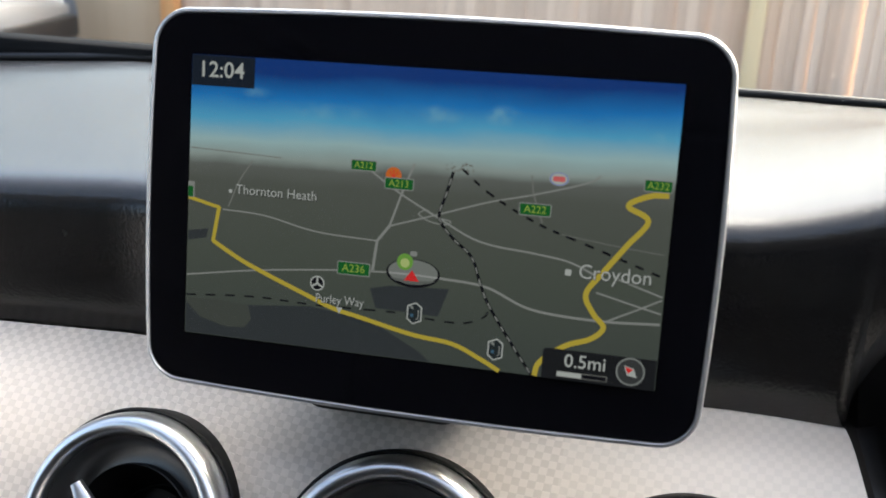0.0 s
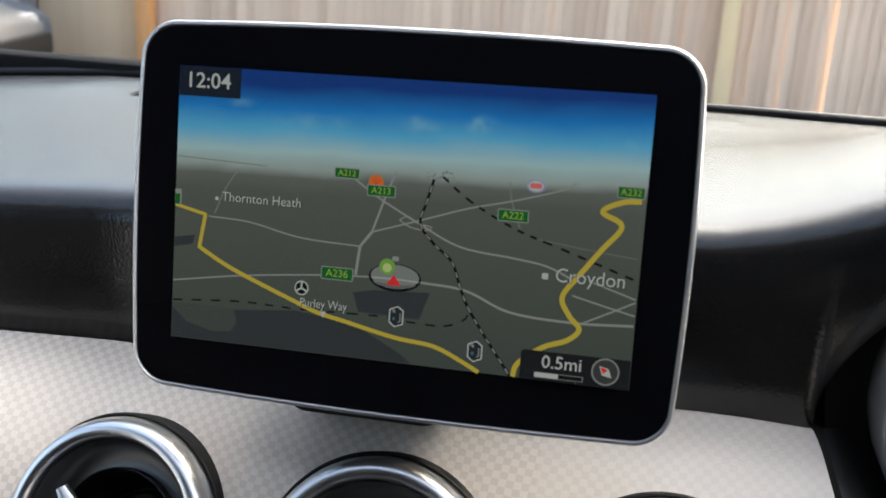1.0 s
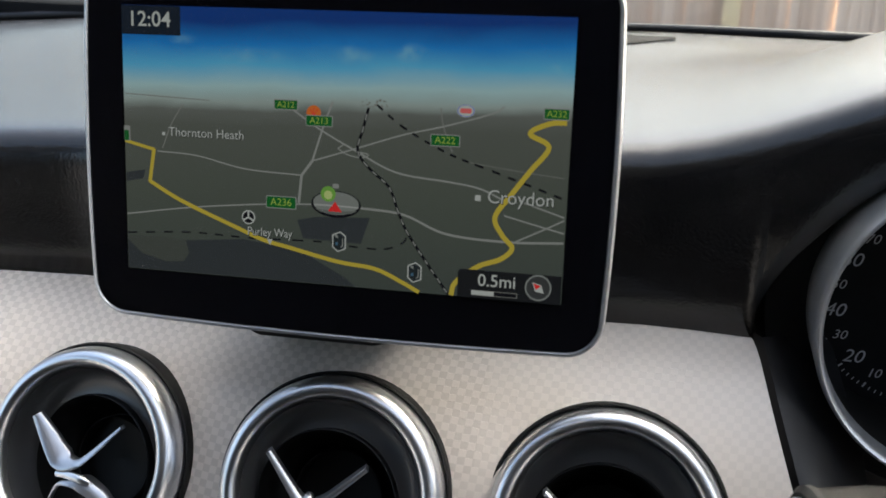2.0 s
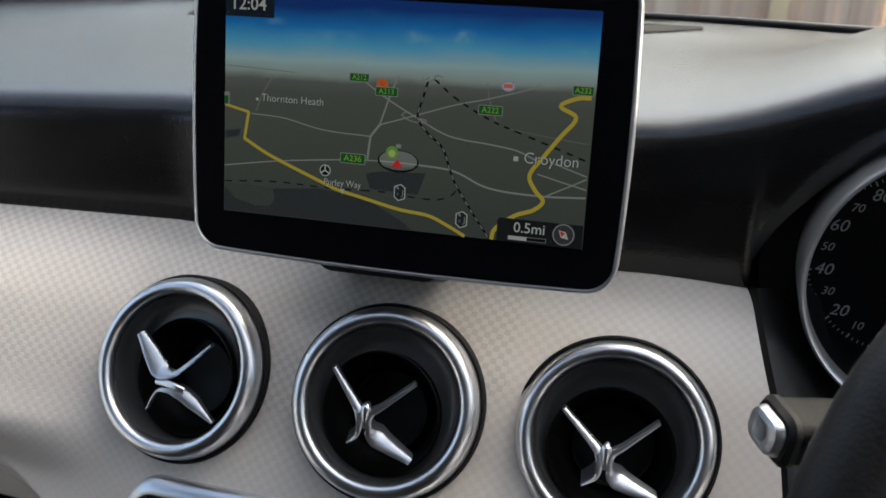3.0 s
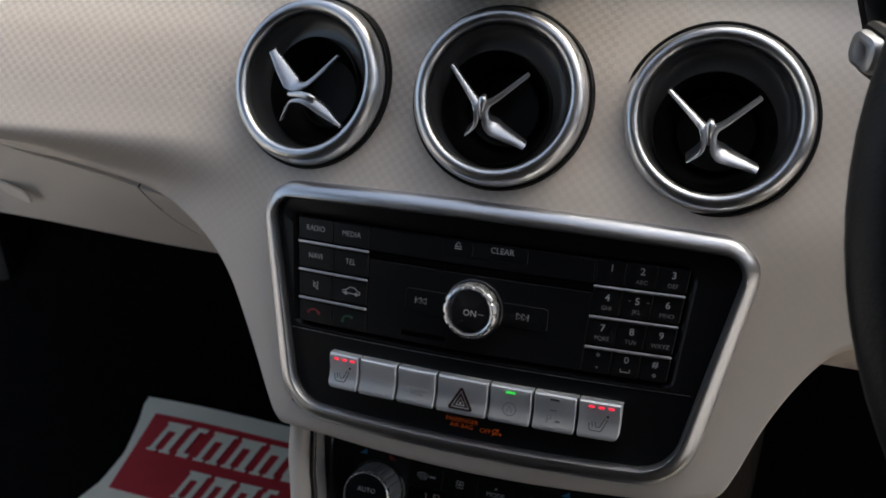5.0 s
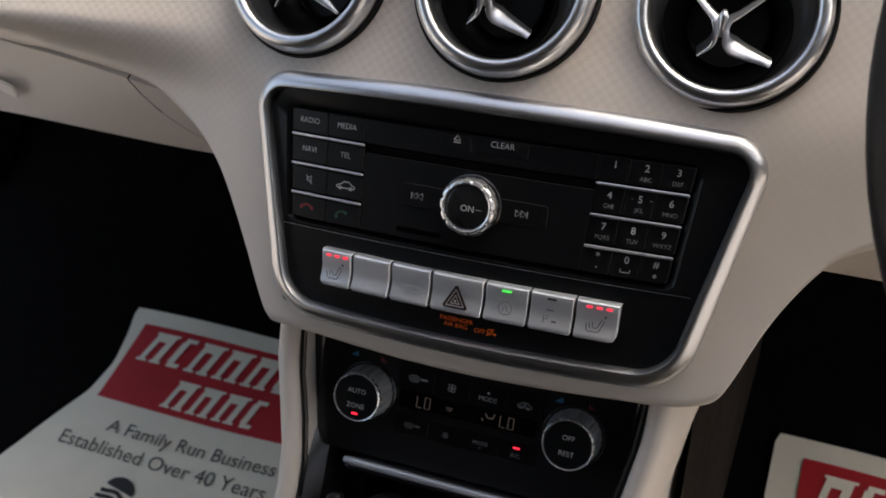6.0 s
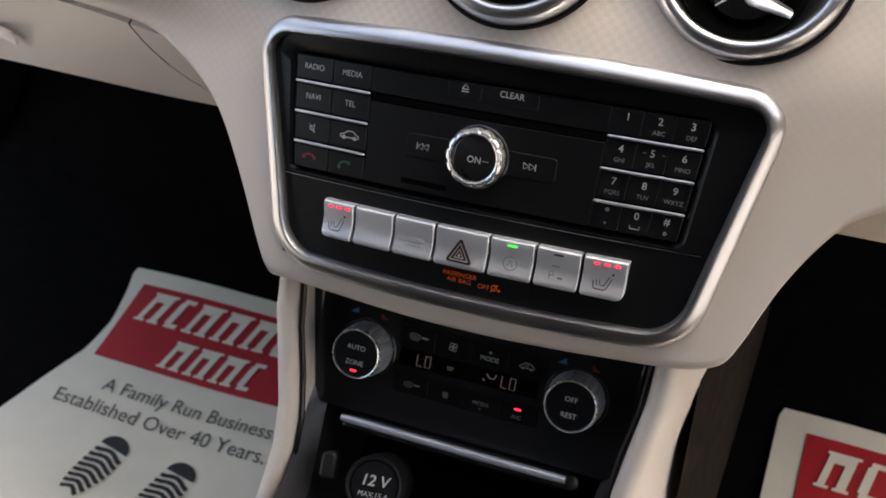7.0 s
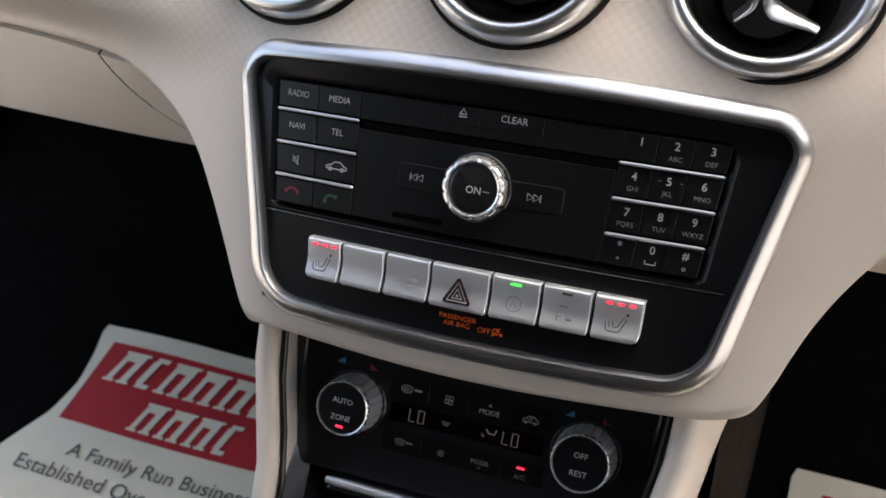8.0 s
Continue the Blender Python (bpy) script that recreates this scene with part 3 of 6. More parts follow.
# power socket
sock = thing("power_socket", facing(-0.037, -0.118, 0.612, 40, 8), "black capped power socket with white lettering", "socket")
part("collar", lathe([(0.0175, -0.03), (0.0175, 0.0), (0.0165, 0.0015), (0.0150, 0.001), (0.0148, -0.003)], 40), BLACK, sock)
part("cap", lathe([(0.0147, -0.006), (0.0147, -0.0005), (0.0138, 0.0008), (0.0001, 0.0014)], 40), SATIN, sock)
part("lettering", merge(lettering("12 V", 0.0062, 0, 0.0025, 0.0017, slant=0.2, bold=0.00012), lettering("MAX.15 A", 0.0029, 0, -0.0055, 0.0017, slant=0.2)), PRINT, sock, "white lettering")
part("side_cap", xf(sections([(rect(0.009, 0.016, 0.003), -0.01), (rect(0.009, 0.016, 0.003), 0.0), (rect(0.006, 0.013, 0.002), 0.0015)]), Matrix.Translation((-0.031, 0.006, -0.006))), BLACK, sock, "small grey cover")

# ---- navigation display standing on the dashboard ----
DISPLAY = facing(0, 0, 1.0, 10, 0, -1.1)


def barrel(w, h, r, inset=0.0, seg=10, y0=0.0505):
    """A rounded rectangle whose sides bow outwards a little."""
    pts = []
    corners = rect(w - 2 * inset, h - 2 * inset, max(r - inset, 0.001), seg)
    dense = []
    for i, p in enumerate(corners):
        q = corners[(i + 1) % len(corners)]
        dense.append(p)
        if math.dist(p, q) > 0.03:
            dense += [(p[0] + (q[0] - p[0]) * k / 10, p[1] + (q[1] - p[1]) * k / 10) for k in range(1, 10)]
    for x, y in dense:
        bx, by = 0.0022 * (1 - (2 * y / h) ** 2), 0.0022 * (1 - (2 * x / w) ** 2)
        pts.append((x + math.copysign(bx, x) * min(1, abs(x) / (0.4 * w)), y0 + y + math.copysign(by, y) * min(1, abs(y) / (0.4 * h))))
    return pts


W, H, R = 0.2085, 0.1410, 0.0135
disp = thing("navigation_display", DISPLAY, "free-standing black display in a silver frame showing a lit road map", "display")
part("housing", sections([(barrel(W, H, R, 0.030), -0.022), (barrel(W, H, R, 0.012), -0.018), (barrel(W, H, R, 0.003), -0.012), (barrel(W, H, R, 0.0012), -0.009)], cap_start=True, cap_end=False), BLACK, disp, "black rear housing")
part("frame", sections([(barrel(W, H, R, 0.0014), -0.0095), (barrel(W, H, R, 0.0), -0.0085), (barrel(W, H, R, 0.0), -0.0010), (barrel(W, H, R, 0.0006), 0.0002), (barrel(W, H, R, 0.0016), 0.0004), (barrel(W, H, R, 0.0021), -0.0004)], cap_end=False), SILVER, disp, "slim silver metal frame")
part("glass", sections([(barrel(W, H, R, 0.0021), -0.0008), (barrel(W, H, R, 0.0023), 0.0)]), GLASS_BLACK, disp, "glossy black glass border")
part("stand", merge(sections([(rect(0.070, 0.028, 0.008, 6, 0, 0.012), -0.080), (rect(0.066, 0.024, 0.008, 6, 0, 0.012), -0.045), (rect(0.070, 0.028, 0.008, 6, 0, 0.014), -0.018)], cap_start=True),
                    sections([(rect(0.060, 0.030, 0.008, 6, -0.014, -0.0150), -0.062), (rect(0.072, 0.038, 0.010, 6, -0.014, -0.0150), -0.040), (rect(0.064, 0.030, 0.008, 6, -0.014, -0.0140), -0.018)], cap_start=True)), BLACK, disp, "black support foot")

# the map picture, in millimetres on the glass
MM = 0.001
GLOW = 0.136


def screen(name, colour, strength=1.0):
    return lit(name, colour, GLOW * strength, rough=0.08)


MAP = screen("map_picture", (0.09, 0.10, 0.085))
nt = MAP.node_tree
tc = nt.nodes.new("ShaderNodeTexCoord")
sx = nt.nodes.new("ShaderNodeSeparateXYZ")
nt.links.new(tc.outputs["Object"], sx.inputs[0])
tilt = nt.nodes.new("ShaderNodeMath")
tilt.operation = "MULTIPLY_ADD"
tilt.inputs[1].default_value = -0.022
nt.links.new(sx.outputs["X"], tilt.inputs[0])
nt.links.new(sx.outputs["Y"], tilt.inputs[2])
cl = nt.nodes.new("ShaderNodeTexNoise")
cl.inputs["Scale"].default_value, cl.inputs["Detail"].default_value = 28, 4
stretch = nt.nodes.new("ShaderNodeMapping")
stretch.inputs["Scale"].default_value = (1, 2.4, 1)
nt.links.new(tc.outputs["Object"], stretch.inputs[0])
nt.links.new(stretch.outputs[0], cl.inputs["Vector"])
wob = nt.nodes.new("ShaderNodeMath")
wob.operation = "MULTIPLY_ADD"
wob.inputs[1].default_value = -0.006
nt.links.new(cl.outputs["Fac"], wob.inputs[0])
nt.links.new(tilt.outputs[0], wob.inputs[2])
mr = nt.nodes.new("ShaderNodeMapRange")
mr.inputs["From Min"].default_value, mr.inputs["From Max"].default_value = -0.007, 0.0975
nt.links.new(wob.outputs[0], mr.inputs["Value"])
ramp = nt.nodes.new("ShaderNodeValToRGB")
stops = [(0.0, (0.056, 0.068, 0.060)), (0.35, (0.078, 0.091, 0.074)), (0.62, (0.098, 0.108, 0.092)), (0.68, (0.13, 0.142, 0.128)), (0.715, (0.30, 0.36, 0.34)), (0.77, (0.36, 0.53, 0.55)),
         (0.845, (0.10, 0.41, 0.66)), (0.92, (0.018, 0.20, 0.56)), (1.0, (0.008, 0.045, 0.22))]
ramp.color_ramp.elements[0].position, ramp.color_ramp.elements[1].position = 0.0, 1.0
for pos, col in stops[1:-1]:
    ramp.color_ramp.elements.new(pos)
for e, (pos, col) in zip(ramp.color_ramp.elements, stops):
    e.position, e.color = pos, (*col, 1)
nt.links.new(mr.outputs["Result"], ramp.inputs[0])
puff = nt.nodes.new("ShaderNodeTexNoise")
puff.inputs["Scale"].default_value, puff.inputs["Detail"].default_value = 150, 6
nt.links.new(tc.outputs["Object"], puff.inputs["Vector"])
puff_on = nt.nodes.new("ShaderNodeMapRange")
puff_on.inputs["From Min"].default_value, puff_on.inputs["From Max"].default_value = 0.36, 0.66
nt.links.new(puff.outputs["Fac"], puff_on.inputs["Value"])
heap = None
for cx, cy, rx, ry, thick in ((6.5, 88.6, 9.5, 4.6, 0.75), (28.5, 90.0, 8.0, 4.8, 1.0), (-63, 92.3, 8.0, 2.6, 0.5), (-36, 87.0, 20, 4.0, 0.4), (82, 86.4, 7.0, 3.0, 0.6)):
    off = nt.nodes.new("ShaderNodeVectorMath")
    off.operation = "MULTIPLY_ADD"
    off.inputs[1].default_value, off.inputs[2].default_value = (1000 / rx, 1000 / ry, 0), (-cx / rx, -cy / ry, 0)
    nt.links.new(tc.outputs["Object"], off.inputs[0])
    far = nt.nodes.new("ShaderNodeVectorMath")
    far.operation = "LENGTH"
    nt.links.new(off.outputs[0], far.inputs[0])
    mound = nt.nodes.new("ShaderNodeMapRange")
    mound.interpolation_type = "SMOOTHSTEP"
    for key, v in zip(("From Min", "From Max", "To Min", "To Max"), (0.1, 1.0, thick, 0.0)):
        mound.inputs[key].default_value = v
    nt.links.new(far.outputs["Value"], mound.inputs["Value"])
    if heap is None:
        heap = mound.outputs["Result"]
    else:
        more = nt.nodes.new("ShaderNodeMath")
        nt.links.new(heap, more.inputs[0])
        nt.links.new(mound.outputs["Result"], more.inputs[1])
        heap = more.outputs[0]
both = nt.nodes.new("ShaderNodeMath")
both.operation = "MULTIPLY"
nt.links.new(puff_on.outputs["Result"], both.inputs[0])
nt.links.new(heap, both.inputs[1])
cloudy = nt.nodes.new("ShaderNodeMix")
cloudy.data_type = "RGBA"
nt.links.new(both.outputs[0], cloudy.inputs[0])
nt.links.new(ramp.outputs[0], cloudy.inputs[6])
cloudy.inputs[7].default_value = (0.20, 0.47, 0.62, 1)
nt.links.new(cloudy.outputs[2], nt.nodes["Principled BSDF"].inputs["Emission Color"])

M_WHITE = screen("map_white", (0.45, 0.47, 0.45))
M_ROAD = screen("map_pale_road", (0.26, 0.27, 0.255))
M_ROAD_DIM = screen("map_faint_road", (0.20, 0.205, 0.19))
M_YELLOW = screen("map_yellow_road", (0.50, 0.39, 0.05))
M_GREEN = screen("map_green_sign", (0.010, 0.115, 0.022))
M_LIME = screen("map_lime_letters", (0.30, 0.42, 0.07))
M_BLACK = screen("map_black", (0.006, 0.006, 0.008))
M_DARK = screen("map_dark_land", (0.036, 0.042, 0.045))
M_RED = screen("map_red", (0.70, 0.03, 0.03))
M_ORANGE = screen("map_orange", (0.62, 0.15, 0.03))
M_GREY = screen("map_grey", (0.22, 0.235, 0.225))

pic = part("picture", flat([(-0.0885, 0.0), (0.0885, 0.0), (0.0885, 0.1047), (-0.0885, 0.1047)], 0.0003), MAP, disp, "lit map picture with a blue sky", smooth=0)


def layer(k):
    return 0.0003 + 0.00008 * k


def clip(pts, lim=88.3):
    return [(max(-lim, min(lim, x)), max(0.2, y)) for x, y in pts]


def on_map(name, geo, material, label=""):
    return part(name, geo, material, pic, label, smooth=0)


def line_mm(pts, n=6):
    return [(p.x * MM, p.y * MM) for p in spline(clip(pts), n)]


def road(name, pts, width, material, k, n=6):
    return on_map(name, ribbon(line_mm(pts, n), width * MM, layer(k)), material)


for pts in ([(-88.3, 13.5), (-75, 14.0), (-62.8, 13.2), (-61.5, 8), (-64.0, 4.6), (-71.7, 3.9), (-82.3, 6.6), (-88.3, 12)],):
    on_map("land_patch", flat([(x * MM, y * MM) for x, y in clip(pts)][::-1], layer(1)), screen("map_mid_land", (0.062, 0.070, 0.060)))
for pts in ([(-88.3, 0.2), (8.2, 0.2), (4, 3.5), (-14.0, 12.5), (-38.0, 15.6), (-61.0, 13.4), (-88.3, 12.4)], [(-15.7, 24.9), (-8, 26.6), (13.7, 27.7), (10.2, 17.3), (-13.2, 17.8)], [(-88.3, 39.3), (-79.9, 40.8), (-80.9, 37.2), (-88.3, 35.6)]):
    on_map("dark_land", flat([(x * MM, y * MM) for x, y in clip(pts)], layer(0.5)), M_DARK)
for pts, wd, m in (([(-74.5, 48.5), (-57.5, 47.6), (-37.4, 43.6), (-14.0, 42.5)], 0.55, M_ROAD), ([(-1.7, 71.3), (-5.3, 61.9), (-9.7, 48.3)], 0.8, M_ROAD), ([(-9.7, 48.3), (-14.0, 42.5), (-15.1, 31.6)], 1.1, M_ROAD),
                   ([(-88.3, 22.4), (-58.9, 27.0), (-27.9, 30.3), (-8.6, 31.5)], 0.6, M_ROAD), ([(9.3, 31.3), (26.9, 29.9), (43.5, 23.7), (66.4, 22.3), (88.0, 23.4)], 0.9, M_ROAD),
                   ([(-18.3, 67.9), (-7.3, 60.8), (7.8, 53.0), (23.7, 45.8), (43.9, 43.5), (55.9, 41.7), (66, 37.5)], 0.7, M_ROAD), ([(-9.7, 48.3), (7.7, 54.0), (25.6, 60.0), (41.3, 64.0), (59.3, 69.5), (63.8, 72.4)], 0.6, M_ROAD),
                   ([(40.1, 70.8), (41.3, 64.0), (45.0, 54.5)], 0.45, M_ROAD_DIM), ([(65.5, 32.2), (78.3, 29.2), (88.1, 27.0)], 0.6, M_ROAD), ([(70.3, 22.7), (80.4, 27.9), (87.9, 31.9)], 0.6, M_ROAD),
                   ([(72.7, 37.5), (87.9, 32.9)], 0.6, M_ROAD), ([(-72.2, 49.8), (-68.1, 59.7), (-63.2, 67.4)], 0.45, M_ROAD_DIM), ([(0.5, 53.7), (3.5, 55.2), (7.6, 53.0), (12.6, 52.0), (10.0, 50.6), (4.0, 51.6), (0.5, 53.7)], 0.45, M_ROAD),
                   ([(-88.0, 70.6), (-70, 70.0), (-52, 69.4)], 0.35, M_ROAD_DIM), ([(52, 51.2), (70, 49.0), (87, 47.4)], 0.25, M_ROAD_DIM)):
    road("map_road", pts, wd, m, 2, 1 if wd > 1 else 6)


def railway(pts, width, gap):
    fine = line_mm(pts, 14)
    black = ribbon(fine, width * MM, layer(3))
    dash_geo, run, start = [], 0.0, None
    bits = [fine[0]]
    on = True
    for a, b in zip(fine, fine[1:]):
        run += math.dist(a, b)
        bits.append(b)
        if run > gap * MM:
            if not on and len(bits) > 1:
                dash_geo.append(ribbon(bits, width * 0.45 * MM, layer(3.6)))
            on, run, bits = not on, 0.0, [b]
    on_map("railway", black, M_BLACK, "black railway line")
    for geo in dash_geo:
        on_map("railway_dash", geo, M_ROAD)


railway([(12.4, 69.5), (10.3, 61.3), (8.4, 53.1), (13.4, 46.5), (21.0, 40.1), (24.7, 31.3), (28.4, 23.6), (36.4, 12.2), (45.5, 0.2)], 1.05, 2.0)


def dashed(pts, width, gap, material):
    fine, geos, bits, run, on = line_mm(pts, 14), [], [], 0.0, True
    bits = [fine[0]]
    for a, b in zip(fine, fine[1:]):
        run += math.dist(a, b)
        bits.append(b)
        if run > gap * MM:
            if on:
                geos.append(ribbon(bits, width * MM, layer(2.6)))
            on, run, bits = not on, 0.0, [b]
    for geo in geos:
        on_map("railway_dash", geo, material)


dashed([(15.7, 70.7), (26.4, 62.7), (43.0, 54.3), (59.2, 48.9), (73.1, 44.4), (86.4, 40.0)], 0.85, 2.4, M_BLACK)
dashed([(-88.2, 14.7), (-60.7, 16.7), (-36.0, 16.3), (-5.6, 17.0), (7.2, 16.0), (19.7, 16.0), (27.3, 19.3), (28.4, 23.6)], 0.65, 3.2, M_BLACK)
road("main_road", [(-88.3, 52.0), (-79, 49.8), (-75.6, 49.1)], 1.3, M_YELLOW, 4, 3)
road("main_road", [(-75.8, 49.4), (-77.9, 36.0)], 1.5, M_YELLOW, 4.1, 1)
road("main_road", [(-77.9, 36.4), (-68, 31.0), (-58.9, 27.0), (-40.6, 20.0), (-29.4, 15.9), (-18.3, 13.6), (1.2, 9.6), (16.1, 8.0), (26.8, 3.7), (33.9, 0.2)], 1.6, M_YELLOW, 4.2)
road("main_road", [(86.8, 67.6), (80.4, 66.9), (73.6, 63.0), (80.8, 58.5), (74.5, 49.5), (67.7, 40.0), (62.1, 31.4), (65.2, 24.7), (69.1, 20.2), (65.0, 15.7), (56.5, 12.2), (48.1, 5.4), (46.5, 0.2)], 1.9, M_YELLOW, 4.3)


def sign(text, x, y, w, h):
    on_map("road_sign", merge(flat(rect(w * MM, h * MM, 0.5 * MM, 3, x * MM, y * MM), layer(6))), M_ROAD)
    on_map("sign_face", flat(rect((w - 0.7) * MM, (h - 0.7) * MM, 0.3 * MM, 3, x * MM, y * MM), layer(7)), M_GREEN)
    on_map("sign_letters", lettering(text, h * 0.56 * MM, x * MM, y * MM, layer(8), squeeze=1.0), M_LIME)


sign("A212", -20.4, 69.2, 9.8, 4.0)
sign("A213", -7.0, 63.7, 10.9, 4.3)
sign("A222", 42.2, 58.9, 11.3, 4.5)
sign("A236", -22.2, 31.4, 12.6, 5.0)
sign("A232", 83.0, 70.5, 9.6, 4.2)
on_map("road_sign", flat(rect(2.6 * MM, 6 * MM, 0.4 * MM, 3, -87.2 * MM, 55 * MM), layer(6)), M_ROAD)
on_map("sign_face", flat(rect(2.0 * MM, 4 * MM, 0.3 * MM, 3, -87.4 * MM, 54.2 * MM), layer(7)), M_GREEN)


def name_text(text, x, y, size, squeeze=1.0):
    on_map("place_name", lettering(text, size * MM, x * MM, y * MM, layer(9), "LEFT", squeeze=squeeze, bold=0.00012), M_BLACK, "dark outline of a place name").data.transform(Matrix.Translation((0.0001, -0.0001, 0)))
    on_map("place_name", lettering(text, size * MM, x * MM, y * MM, layer(10), "LEFT", squeeze=squeeze), M_WHITE, "white place name")


name_text("Thornton Heath", -69.2, 56.4, 3.5, 0.94)
name_text("Croydon", 58.9, 38.9, 5.0, 0.95)
name_text("Purley Way", -36.2, 19.1, 3.3, 0.83)
on_map("place_dot", flat(rect(1.3 * MM, 1.3 * MM, 0.2 * MM, 2, -71.3 * MM, 55.6 * MM), layer(9)), M_WHITE)
on_map("place_dot", flat(rect(2.2 * MM, 2.2 * MM, 0.3 * MM, 2, 55.4 * MM, 38.3 * MM), layer(9)), M_WHITE)
on_map("pointer", flat([(-28.0 * MM, 16.6 * MM), (-26.8 * MM, 14.2 * MM), (-25.6 * MM, 16.6 * MM)], layer(9)), M_WHITE)
# position marker
on_map("position_ring", disc(10.0 * MM, layer(5), 0.1 * MM, 32.1 * MM, 40, 0.52), M_BLACK)
on_map("position_disc", disc(9.2 * MM, layer(5.6), 0.1 * MM, 32.5 * MM, 40, 0.49), screen("map_pale_disc", (0.20, 0.215, 0.20)), "pale position disc")
on_map("position_road", ribbon([(-8.6 * MM, 31.5 * MM), (0, 31.6 * MM), (9.2 * MM, 31.3 * MM)], 0.6 * MM, layer(6)), screen("map_disc_road", (0.36, 0.37, 0.36)))
on_map("position_shadow", flat([(-8.4 * MM, 30.0 * MM), (-6.2 * MM, 28.9 * MM), (0.1 * MM, 27.9 * MM), (6.4 * MM, 28.9 * MM), (8.6 * MM, 30.0 * MM), (0.1 * MM, 29.4 * MM)], layer(5.8)), screen("map_disc_shade", (0.13, 0.14, 0.13)))
on_map("position_arrow", flat([(-3.1 * MM, 29.3 * MM), (2.6 * MM, 29.2 * MM), (-0.2 * MM, 33.2 * MM)], layer(7)), M_RED, "red position arrow")
# service symbols
on_map("service_mark", disc(3.0 * MM, layer(7), -3.0 * MM, 36.0 * MM), screen("map_leaf_green", (0.16, 0.36, 0.06)), "green round mark")
on_map("service_mark", disc(1.7 * MM, layer(7.6), -3.0 * MM, 35.6 * MM), screen("map_pale_green", (0.45, 0.55, 0.20)))
on_map("service_mark", flat(rect(2.6 * MM, 1.8 * MM, 0.6 * MM, 3, 0.0 * MM, 39.2 * MM), layer(7)), M_ROAD)
on_map("service_mark", disc(2.9 * MM, layer(5.4), -9.2 * MM, 66.6 * MM), M_ORANGE, "orange round mark")
on_map("service_mark", merge(*[ribbon([(-9.2 * MM, 65.6 * MM), (-9.2 * MM + 2.4 * MM * math.cos(a), 65.6 * MM + 2.9 * MM * math.sin(a))], 0.3 * MM, layer(5.7)) for a in (0.9, 1.57, 2.2)]), M_RED)
on_map("service_mark", disc(3.4 * MM, layer(6), 49.6 * MM, 70.2 * MM, sy=0.70), M_WHITE, "white oval mark")
on_map("service_mark", hoop(2.9 * MM, 3.2 * MM, layer(6.5), 49.6 * MM, 70.2 * MM, sy=0.70), screen("map_blue", (0.08, 0.14, 0.5)))
on_map("service_mark", flat(rect(4.2 * MM, 1.8 * MM, 0.5 * MM, 3, 49.6 * MM, 70.2 * MM), layer(7)), screen("map_soft_red", (0.65, 0.14, 0.14)))
on_map("service_mark", disc(2.8 * MM, layer(6), -35.8 * MM, 24.6 * MM), M_WHITE, "white round mark")
on_map("service_mark", disc(2.3 * MM, layer(6.5), -35.8 * MM, 24.6 * MM), M_BLACK)
on_map("service_mark", merge(*[ribbon([(-35.8 * MM, 24.6 * MM), (-35.8 * MM + 2.3 * MM * math.cos(a), 24.6 * MM + 2.3 * MM * math.sin(a))], 0.7 * MM, layer(7)) for a in (1.57, 3.67, 5.76)]), M_WHITE)
for px, py in ((1.6, 17.6), (32.0, 7.9)):
    edge = [(-2.3, -2.0), (-0.4, -3.6), (2.3, -2.4), (2.3, 2.2), (0.4, 3.6), (-2.3, 2.4)]
    on_map("fuel_symbol", flat(rounded([((px + 1.22 * a) * MM, (py + 1.14 * b) * MM) for a, b in edge], [0.0005] * 6, 3), layer(7)), M_WHITE, "pale-edged fuel pump symbol")
    on_map("fuel_symbol", flat(rounded([((px + a) * MM, (py + b) * MM) for a, b in edge], [0.0004] * 6, 3), layer(7.6)), screen("map_shade", (0.02, 0.026, 0.028)))
    on_map("fuel_symbol", flat([((px + a) * MM, (py + b) * MM) for a, b in ((-1.7, 2.0), (-0.4, 1.2), (-0.4, 2.4), (-1.7, 3.0))], layer(8)), M_GREY)
    on_map("fuel_symbol", ribbon([((px + 0.7) * MM, (py - 2.2) * MM), ((px + 1.5) * MM, (py - 1.6) * MM), ((px + 1.5) * MM, (py + 1.4) * MM)], 0.4 * MM, layer(8)), M_ROAD)
    on_map("fuel_symbol", flat(rect(1.0 * MM, 1.2 * MM, 0.1 * MM, 2, (px - 0.9) * MM, (py - 0.8) * MM), layer(8)), screen("map_pump_blue", (0.06, 0.13, 0.20)))
# clock and scale boxes
on_map("clock_box", flat([(-88.3 * MM, 93.6 * MM), (-63.6 * MM, 93.6 * MM), (-63.6 * MM, 104.6 * MM), (-88.3 * MM, 104.6 * MM)], layer(4)), screen("map_box", (0.010, 0.016, 0.026)), "dark clock box")
on_map("clock", lettering("12:04", 5.6 * MM, -76.6 * MM, 99.3 * MM, layer(6), squeeze=1.02, bold=0.00008), M_WHITE, "white clock figures")
on_map("scale_box", flat(rounded([(49.0 * MM, 0.15 * MM), (88.3 * MM, 0.15 * MM), (88.3 * MM, 11.0 * MM), (49.0 * MM, 11.0 * MM)], [0.0002, 0.0002, 0.0002, 0.0015], 4), layer(11)), screen("map_box_low", (0.012, 0.013, 0.014)), "dark scale box")
on_map("scale_text", lettering("0.5mi", 4.6 * MM, 64.0 * MM, 7.0 * MM, layer(12), bold=0.00005), M_WHITE, "white scale figures")
on_map("scale_bar", flat(rect(17.6 * MM, 2.0 * MM, 0.1 * MM, 2, 63.2 * MM, 2.2 * MM), layer(12)), M_ROAD_DIM)
on_map("scale_bar", flat(rect(17.0 * MM, 1.5 * MM, 0.1 * MM, 2, 63.2 * MM, 2.2 * MM), layer(12.6)), M_BLACK)
